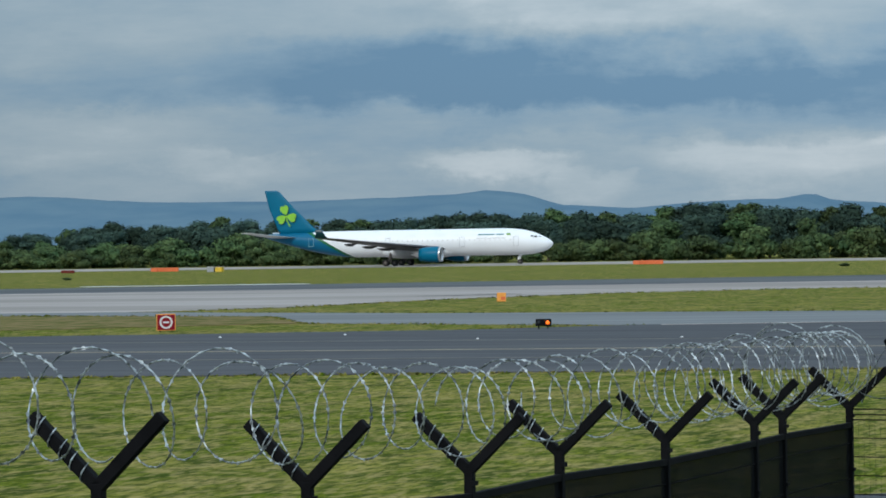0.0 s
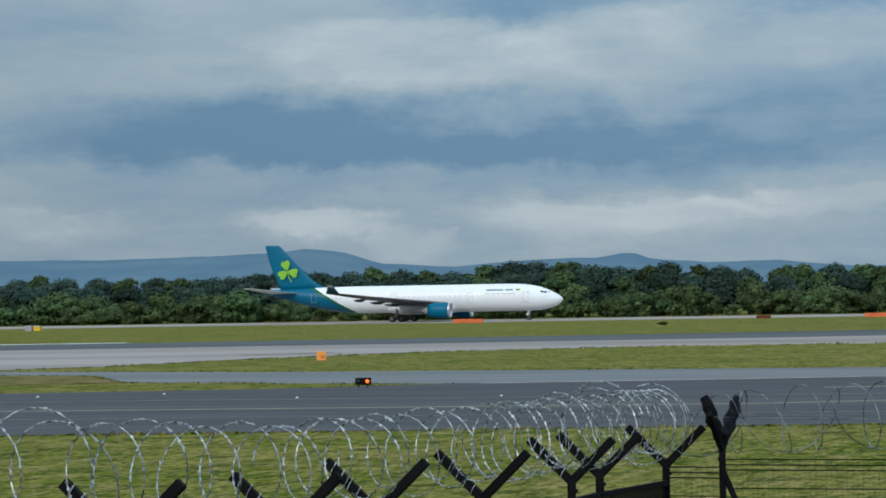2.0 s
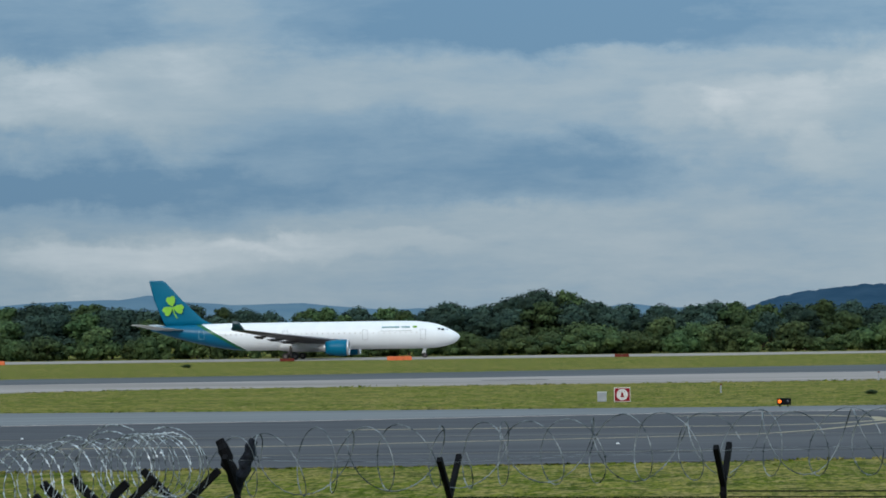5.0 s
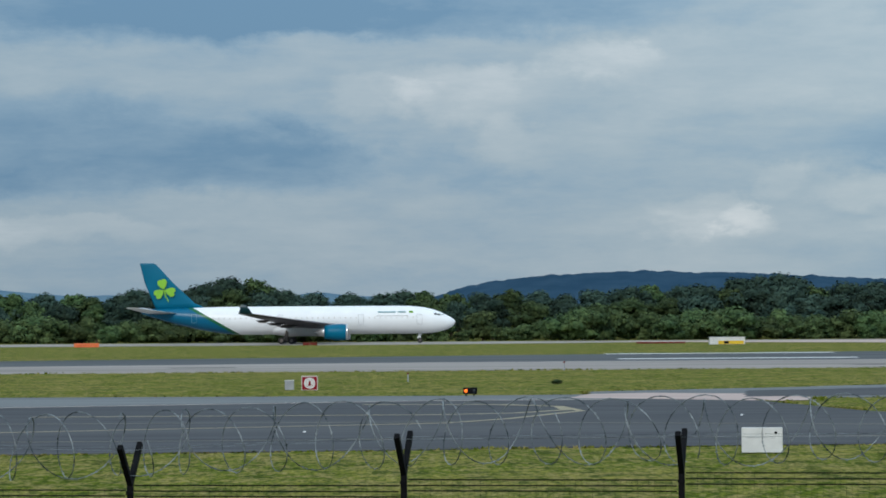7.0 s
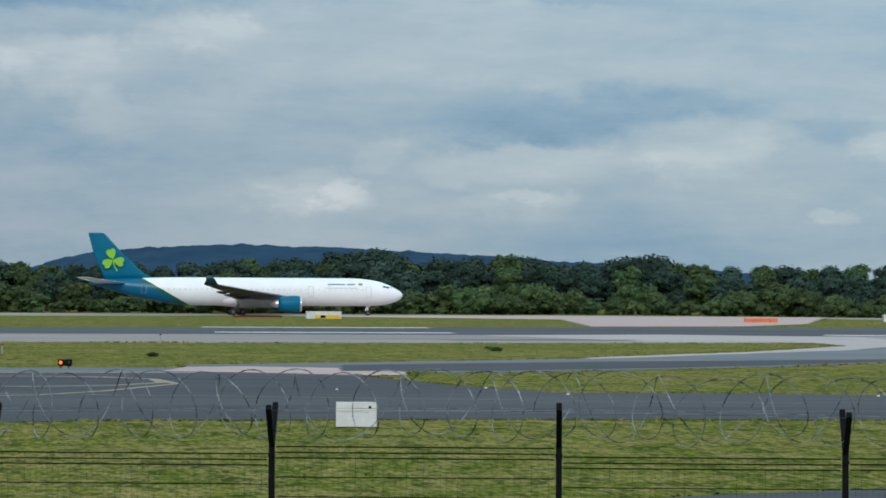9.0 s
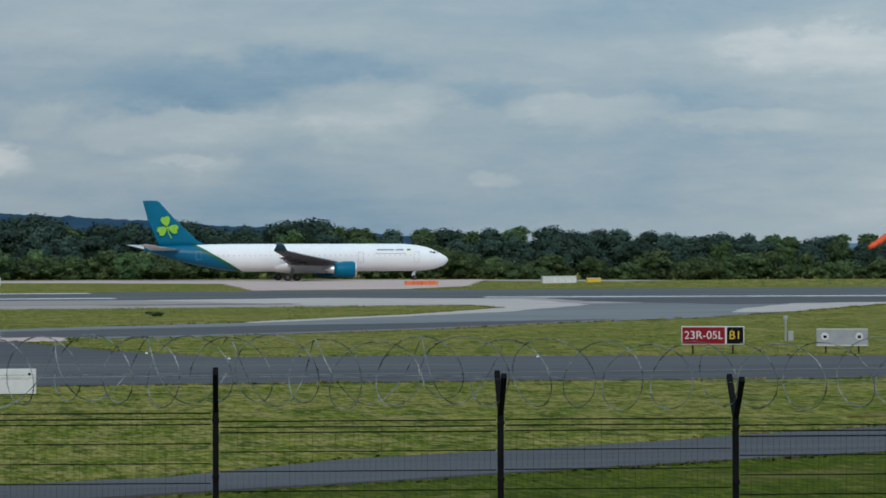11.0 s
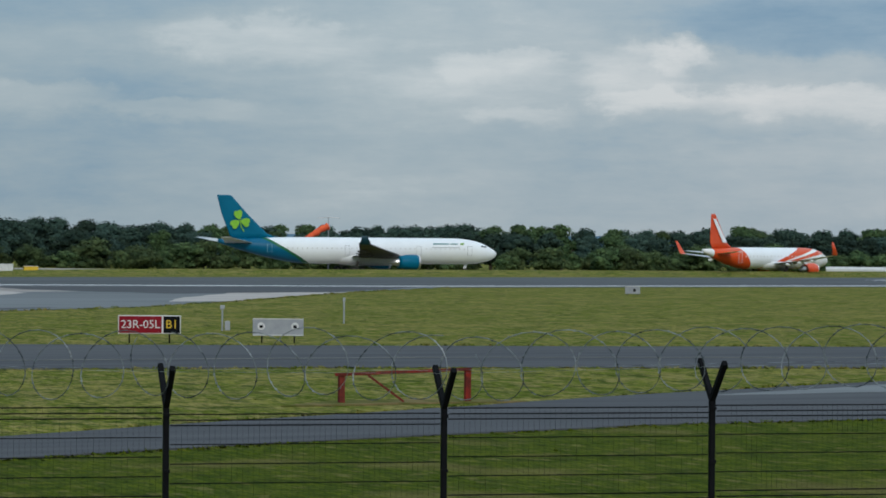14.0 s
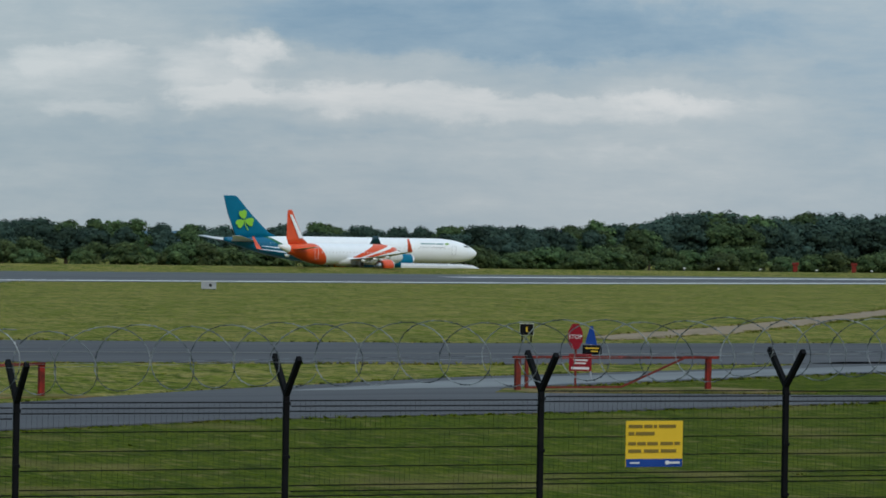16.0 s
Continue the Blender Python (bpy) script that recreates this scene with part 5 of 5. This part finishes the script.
cabin("site_cabin", 53, 577, 6.2, 2.2, 1.25, "low white cabin with a yellow panel beyond the runway", SIGN_W, SIGN_Y)
cabin("site_cabin", 158.4, 580, 6.2, 2.2, 1.3, "low white cabin standing at the edge of the grass", SIGN_W, turn=-8)
cabin("equipment_cart", 165.6, 582, 2.6, 1.5, 0.95, "small yellow ground equipment cart", SIGN_Y, turn=-8)
cabin("equipment_cart", -214, 572, 1.3, 1.2, 0.9, "small yellow ground equipment cart", SIGN_Y)
cabin("equipment_box", -215.6, 572, 1.3, 1.2, 0.9, "small grey equipment box beside the yellow cart", SIGN_GREY)
w0 = thing("white_shelter", pose(334.0, 569, -0.9, 0, 0, -29), "long low white ribbed shelter with a sloping end", "shelter")
bm = bmesh.new()
loft(bm, [[(xx, -1.5, 0), (xx, 1.5, 0), (xx, 1.5, hh * 0.8), (xx, 0.9, hh), (xx, -0.9, hh), (xx, -1.5, hh * 0.8)] for xx, hh in ((-8.0, 2.3), (4.0, 2.25), (6.5, 2.0), (8.3, 1.2))])
part("body", bm, SIGN_W, w0)
for i in range(10):
    bm = bmesh.new(); box(bm, 0.08, 3.06, 0.1, pose(-7.6 + i * 1.25, 0, 2.26)); part("rib", bm, SIGN_GREY, w0)
bx = thing("grey_cabinet", pose(165.4, 333.4, 0, 0, 0, -26), "pale grey equipment cabinet in the grass", "cabinet")
bm = bmesh.new(); box(bm, 1.7, 0.8, 0.85, pose(0, 0, 0.55), 0.04); c0 = part("body", bm, SIGN_GREY, bx)
bm = bmesh.new(); box(bm, 1.8, 0.9, 0.06, pose(0, 0, 1.0), 0.01); part("lid", bm, SIGN_W, bx)
for xx in (-0.6, 0.6):
    bm = bmesh.new(); box(bm, 0.15, 0.5, 0.2, pose(xx, 0, 0.08)); part("foot", bm, BLACK, bx)
bm = bmesh.new(); box(bm, 0.3, 0.02, 0.3, pose(0.2, -0.41, 0.55)); part("vent", bm, BLACK, c0)

# white board at the taxiway edge
wb = panel_sign("white_board", 14.2, 137.6, 1.72, 1.06, 0.04, "blank white board with scuffs at the taxiway edge", SIGN_W, border=0.02)
bars(wb, [(-0.25, 0.68, 0.95, 0.018), (0.42, 0.66, 0.25, 0.016)], SIGN_GREY)
bm = bmesh.new(); bmesh.ops.create_cone(bm, cap_ends=True, segments=14, radius1=0.06, radius2=0.06, depth=0.02, matrix=pose(0.57, -0.095, 0.88, 90)); part("lock", bm, BLACK, wb)


def marker_post(x, y, h, head, label, cabinet=False):
    ob = thing("marker_post", pose(x, y, ground_z(x, y), 0, 0, face_camera(x, y)), label, "post", "marker posts")
    bm = bmesh.new(); tube(bm, [(0, 0, -0.1), (0, 0, h * 0.9)], 0.06, 10); part("pole", bm, SIGN_W if head is BLACK else SIGN_GREY, ob)
    bm = bmesh.new(); box(bm, 0.3 if cabinet else 0.2, 0.22, h * 0.16, pose(0, 0, h * 0.93), 0.03); part("head", bm, head, ob)
    if cabinet:
        bm = bmesh.new(); box(bm, 0.34, 0.25, 0.62, pose(0.34, 0, 0.34), 0.02); part("box", bm, SIGN_GREY, ob)
    return ob


marker_post(71.1, 203.5, 1.65, SIGN_GREY, "grey post with a small lamp head and a box", True)
marker_post(85.9, 219.5, 1.85, SIGN_GREY, "slim pale grey post with a small head in the grass")
marker_post(14.2, 335.4, 0.9, RUSTY, "short grey post with a dark head")
marker_post(-1.5, 285, 0.75, RUSTY, "short grey post with a dark head")
marker_post(505, 690, 2.1, RED, "red cabinet post by the trees")
for xx, yy in ((-70, 187), (-63, 190), (-52, 181), (-40, 181), (-6, 164), (18, 186), (30, 178), (-28, 158), (47, 176), (27, 189)):
    ob = thing("edge_light", pose(xx, yy, 0.02), "small white taxiway edge light", "light", "edge lights")
    bm = bmesh.new(); bmesh.ops.create_cone(bm, cap_ends=True, segments=12, radius1=0.10, radius2=0.06, depth=0.06, matrix=pose(0, 0, 0.04)); part("body", bm, SIGN_W, ob)
    bm = bmesh.new(); bmesh.ops.create_uvsphere(bm, u_segments=10, v_segments=6, radius=0.04, matrix=pose(0, 0, 0.07)); part("lens", bm, GALV, ob, smooth=True)
for xx, yy in ((400.8, 540), (415.8, 540)):
    ob = thing("red_cabinet", pose(xx, yy, ground_z(xx, yy) - 0.05, 0, 0, -35), "red cabinet with a wider cap by the far runway", "cabinet", "red cabinets")
    bm = bmesh.new(); box(bm, 0.95, 0.7, 1.6, pose(0, 0, 0.8), 0.05); part("body", bm, RED_PAINT, ob)
    bm = bmesh.new(); box(bm, 1.35, 0.9, 0.6, pose(0, 0, 1.75), 0.08); part("cap", bm, RED_PAINT, ob)
for i, xx in enumerate((372, 381, 392, 407, 422, 430)):
    ob = thing("runway_lamp", pose(xx, 538 + i, ground_z(xx, 538 + i)), "small white runway lamp on a stem", "light", "runway lamps")
    bm = bmesh.new(); tube(bm, [(0, 0, -0.1), (0, 0, 0.45)], 0.05, 6); part("stem", bm, SIGN_GREY, ob)
    bm = bmesh.new(); box(bm, 0.45, 0.3, 0.3, pose(0, 0, 0.5), 0.06); part("head", bm, SIGN_W, ob)

# windsock
ws = thing("windsock", pose(252, 655, ground_z(252, 655)), "orange windsock blowing from a white pole with a cross arm", "windsock")
bm = bmesh.new(); tube(bm, [(0, 0, -0.2), (0, 0, 6.0), (0, 0, 11.6)], 0.15, 10, radii=[0.13, 0.10, 0.08]); part("pole", bm, SIGN_GREY, ws)
bm = bmesh.new(); tube(bm, [(-2.6, 0, 11.45), (0, 0, 11.6), (2.6, 0, 11.45)], 0.10, 6); part("cross_arm", bm, SIGN_W, ws)
bm = bmesh.new()
loft(bm, [[(-d * math.cos(0.44) + r * math.sin(0.44) * math.cos(k * math.tau / 14), r * math.sin(k * math.tau / 14), 9.7 - d * math.sin(0.44) - sag - r * math.cos(0.44) * math.cos(k * math.tau / 14)) for k in range(14)]
          for d, r, sag in ((0.1, 0.85, 0), (0.7, 0.62, -0.05), (1.3, 0.78, -0.1), (2.2, 0.60, -0.12), (2.9, 0.74, 0.1), (3.7, 0.58, 0.12), (4.5, 0.62, 0.2), (5.2, 0.46, 0.2), (5.7, 0.44, 0.3))], False)
bmesh.ops.solidify(bm, geom=bm.faces[:], thickness=0.03)
part("sock", bm, mat("orange_sock_cloth", (0.60, 0.06, 0.015), (0.78, 0.12, 0.035), 0.8, 0.8, bump=0.3), ws, "orange cloth sock", smooth=True)
bm = bmesh.new(); bmesh.ops.create_cone(bm, cap_ends=False, segments=20, radius1=0.9, radius2=0.9, depth=0.1, matrix=pose(-0.1, 0, 9.7, 0, 64, 0)); part("hoop", bm, SIGN_W, ws)


def beam(bm, a, b2, w, h):
    a, b2 = Vector(a), Vector(b2)
    d = b2 - a
    box(bm, d.length, w, h, Matrix.Translation((a + b2) / 2) @ d.to_track_quat("X", "Z").to_matrix().to_4x4(), 0.008)


def gate_barrier(x0, y0, x1, y1, h0, h1, label, wide):
    ob = thing("swing_barrier", pose(x0, y0, 0, 0, 0, math.degrees(math.atan2(y1 - y0, x1 - x0))), label, "barrier", "road barriers")
    L = math.hypot(x1 - x0, y1 - y0)
    for xx, h in ((0, h0), (L, h1)):
        bm = bmesh.new(); box(bm, 0.22, 0.2, h + 0.3, pose(xx, 0, h / 2 - 0.15), 0.015); part("post", bm, RUSTY if xx == 0 else RED_PAINT, ob, "rusty red post")
    bm = bmesh.new(); beam(bm, (-0.3, -0.13, h0 - 0.02), (L + (0.5 if wide else 0.1), -0.13, h1 - 0.02), 0.07, 0.11); rail = part("rail", bm, RED_PAINT, ob, "weathered red rail")
    n = 7
    for k in range(1, n, 2):
        a, b2 = k / n, (k + 0.55) / n
        bm = bmesh.new(); beam(bm, (L * a, -0.135, h0 + (h1 - h0) * a - 0.02), (L * b2, -0.135, h0 + (h1 - h0) * b2 - 0.02), 0.075, 0.115); part("dark_band", bm, RUSTY, rail)
    bm = bmesh.new()
    if wide:
        beam(bm, (L * 0.86, -0.13, h1 - 0.05), (L * 0.53, -0.13, 0.14), 0.06, 0.08)
        beam(bm, (L * 0.53, -0.13, 0.14), (0.3, -0.13, 0.14), 0.06, 0.08)
        beam(bm, (0.34, -0.13, 0.14), (0.34, -0.13, h0), 0.1, 0.14)
    else:
        beam(bm, (L * 0.2, -0.13, h0 - 0.05), (L * 0.47, -0.3, 0.05), 0.06, 0.08)
    part("stay", bm, RUSTY, ob)
    return ob


gate_barrier(43.9, 112, 48.9, 111.9, 1.08, 1.25, "weathered red swing barrier across the verge, half open", False)
gate_barrier(69.9, 112.4, 78.7, 111.6, 1.38, 1.36, "long weathered red swing barrier with a stay, closed", True)

# stop sign group
st = thing("stop_sign", pose(74.9, 115.9, 0, 0, 0, face_camera(74.9, 115.9)), "red stop sign above a red notice on a red pole", "sign")
bm = bmesh.new(); tube(bm, [(0.02, 0.04, -0.1), (0.02, 0.04, 2.3)], 0.045, 8); part("pole", bm, RED_PAINT, st)
bm = bmesh.new()
oct8 = [(0.33 * math.cos(radians(22.5 + 45 * k)), 2.07 + 0.58 * math.sin(radians(22.5 + 45 * k))) for k in range(8)]
loft(bm, [[(px, yy, pz) for px, pz in oct8] for yy in (0.0, -0.03)]); part("stop_plate", bm, RED, st, "red octagonal plate")
text_part(st, "STOP", 0.24, 0.0, 2.05, SIGN_W, -0.036)
bm = bmesh.new(); box(bm, 0.95, 0.03, 0.72, pose(0.22, -0.02, 0.98), 0.01); part("notice", bm, RED, st, "red notice board")
bars(st, [(0.2, 1.2, 0.5, 0.06), (0.24, 1.08, 0.6, 0.06), (0.2, 0.95, 0.5, 0.06), (0.22, 0.74, 0.75, 0.10)], SIGN_W, -0.042)
bl = thing("blue_marker", pose(79.0, 121.0, 0, 0, 0, face_camera(79.0, 121.0)), "blue pointed sign above a small dark notice on a grey post", "sign")
bm = bmesh.new(); tube(bm, [(0, 0.04, -0.1), (0, 0.04, 2.0)], 0.04, 8); part("pole", bm, SIGN_GREY, bl)
bm = bmesh.new(); loft(bm, [[(-0.25, yy, 1.58), (0.27, yy, 1.52), (0.22, yy, 1.75), (0.07, yy, 2.36), (-0.04, yy, 2.36), (-0.22, yy, 1.75)] for yy in (0, -0.03)]); part("blue_plate", bm, SIGN_BLUE, bl, "blue plate")
bm = bmesh.new(); box(bm, 0.84, 0.04, 0.42, pose(0.05, -0.01, 1.3), 0.01); part("notice", bm, BLACK, bl)
bars(bl, [(0.05, 1.38, 0.6, 0.05), (0.15, 1.25, 0.3, 0.05)], SIGN_Y, -0.035)
bk = panel_sign("location_sign", 104.8, 167.8, 0.84, 0.70, 0.42, "small black taxiway sign with a yellow mark", BLACK, border=0.02)
bars(bk, [(0.0, 0.80, 0.09, 0.26), (0.03, 0.66, 0.16, 0.06)], SIGN_Y)

# yellow notice on the fence
p = on_fence(13.76)
nt = thing("fence_notice", Matrix.Translation((p.x, p.y, 4.055)) @ Matrix.Rotation(-FENCE_N, 4, "Z") @ Matrix.Translation((0, -0.03, 0)), "yellow warning notice with a blue foot, tied to the fence mesh", "sign")
bm = bmesh.new(); box(bm, 0.61, 0.006, 0.45, pose(0, 0, 0), 0.002); part("plate", bm, SIGN_Y, nt)
bm = bmesh.new(); box(bm, 0.60, 0.004, 0.078, pose(0, -0.006, -0.184)); ft = part("blue_foot", bm, SIGN_BLUE, nt, "blue strip")
bars(nt, [(-0.204, 0.172, 0.145, 0.032), (-0.068, 0.172, 0.087, 0.032), (0.008, 0.172, 0.032, 0.032), (0.137, 0.172, 0.184, 0.032), (-0.247, 0.102, 0.06, 0.032), (-0.101, 0.102, 0.2, 0.032),
          (-0.238, 0.004, 0.08, 0.032), (-0.137, 0.004, 0.09, 0.032), (-0.02, 0.004, 0.11, 0.032), (0.132, 0.004, 0.135, 0.032), (0.244, 0.004, 0.058, 0.032),
          (-0.209, -0.068, 0.136, 0.032), (-0.033, -0.068, 0.155, 0.032), (0.152, -0.068, 0.165, 0.032)],
     mat("notice_ink", (0.16, 0.11, 0.01)), -0.006)
bars(nt, [(-0.21, -0.183, 0.1, 0.014), (0.21, -0.183, 0.12, 0.02)], SIGN_W, -0.011)
bm = bmesh.new(); bmesh.ops.create_cone(bm, cap_ends=True, segments=16, radius1=0.022, radius2=0.022, depth=0.004, matrix=pose(0.14, -0.01, -0.183, 90)); part("badge", bm, SIGN_W, nt)

# far pale building among the trees
fb = thing("distant_building", pose(690, 1090, 0, 0, 0, -30), "pale low building far behind the trees", "building")
bm = bmesh.new(); box(bm, 9, 8, 10.4, pose(0, 0, 5.2), 0.1); part("wall", bm, SIGN_W, fb)
bm = bmesh.new(); box(bm, 9.5, 8.5, 0.4, pose(0, 0, 10.5), 0.05); part("roof", bm, SIGN_BLUE, fb)


# ---- grass tufts, thicker along the paved edges ----
def inside(px, py, poly):
    r = np.zeros(len(px), bool)
    n = len(poly)
    for i in range(n):
        (x0, y0), (x1, y1) = poly[i], poly[(i + 1) % n]
        if y0 == y1:
            continue
        c = ((y0 > py) != (y1 > py)) & (px < (x1 - x0) * (py - y0) / (y1 - y0) + x0)
        r ^= c
    return r


def grass_tufts():
    rs = np.random.RandomState(4)
    n = 60
    d = 60 * (150 / 60) ** rs.rand(n)
    az = np.radians(-28 + 70 * rs.rand(n))
    px, py = d * np.sin(az), d * np.cos(az)
    ex, ey = [], []
    for poly in PAVED:
        for (x0, y0), (x1, y1) in zip(poly, poly[1:] + poly[:1]):
            L = math.hypot(x1 - x0, y1 - y0)
            mid = math.hypot((x0 + x1) / 2, (y0 + y1) / 2)
            if L < 150 and mid < 420:
                k = int(L * (14 if mid < 160 else 7))
                f = rs.rand(k)
                ex.append(x0 + (x1 - x0) * f + rs.normal(0, 0.35, k)); ey.append(y0 + (y1 - y0) * f + rs.normal(0, 0.35, k))
    ex, ey = np.concatenate(ex), np.concatenate(ey)
    px, py = np.concatenate([px, ex]), np.concatenate([py, ey])
    keep = np.ones(len(px), bool)
    for poly in PAVED:
        keep &= ~inside(px, py, poly)
    px, py = px[keep], py[keep]
    m = len(px)
    patch = np.array([noise.noise((x * 0.12, y * 0.12, 4)) for x, y in zip(px, py)])
    h = (0.07 + 0.11 * rs.rand(m)) * (1 + 0.9 * np.clip(patch, -0.6, 1)) * np.clip(np.hypot(px, py) / 220, 0.35, 1.0)
    gz = np.array([ground_z(x, y) for x, y in zip(px, py)])
    verts = np.zeros((m, 3, 3, 3))
    for b2 in range(3):
        th = rs.rand(m) * 6.28
        w = 0.05 + 0.08 * rs.rand(m)
        ox, oy = rs.normal(0, 0.06, m), rs.normal(0, 0.06, m)
        verts[:, b2, 0] = np.stack([px + ox - np.cos(th) * w, py + oy - np.sin(th) * w, gz - 0.01], 1)
        verts[:, b2, 1] = np.stack([px + ox + np.cos(th) * w, py + oy + np.sin(th) * w, gz - 0.01], 1)
        verts[:, b2, 2] = np.stack([px + ox + rs.normal(0, 0.13, m), py + oy + 0.05 + rs.normal(0, 0.13, m), gz + h], 1)
    me = bpy.data.meshes.new("grass_tufts")
    me.from_pydata(verts.reshape(-1, 3).tolist(), [], np.arange(m * 9).reshape(-1, 3).tolist())
    me.materials.append(GRASS)
    return tagged(new("grass_tufts", me), "short rough grass tufts on the airfield", "grass", kind="stuff")


grass_tufts()


def motions():
    """The airliner speeds up along the runway; its nose leads its wheels by 32.6 m."""
    fit = [-4.973527e-06, 0.0003021696, -0.002515698, 1.046888, 17.35758, -166.8383]
    rows = []
    side = lambda t: 637 - 11 * max(0, (t - 11) / 5) ** 1.5
    for i in range(33):
        t = i * 0.5
        y = side(t)
        nx = float(np.polyval(fit, t)) * y / 637
        back = side(t + 0.2) - side(t - 0.2)
        run = float(np.polyval(fit, t + 0.2) - np.polyval(fit, t - 0.2))
        turn = math.atan2(back, run)
        rows.append((t, pose(nx - 32.6 * math.cos(turn), y - 32.6 * math.sin(turn), ground_z(nx - 20, y) + 0.05, 0, 0, math.degrees(turn))))
    walk(big, rows)


motions()
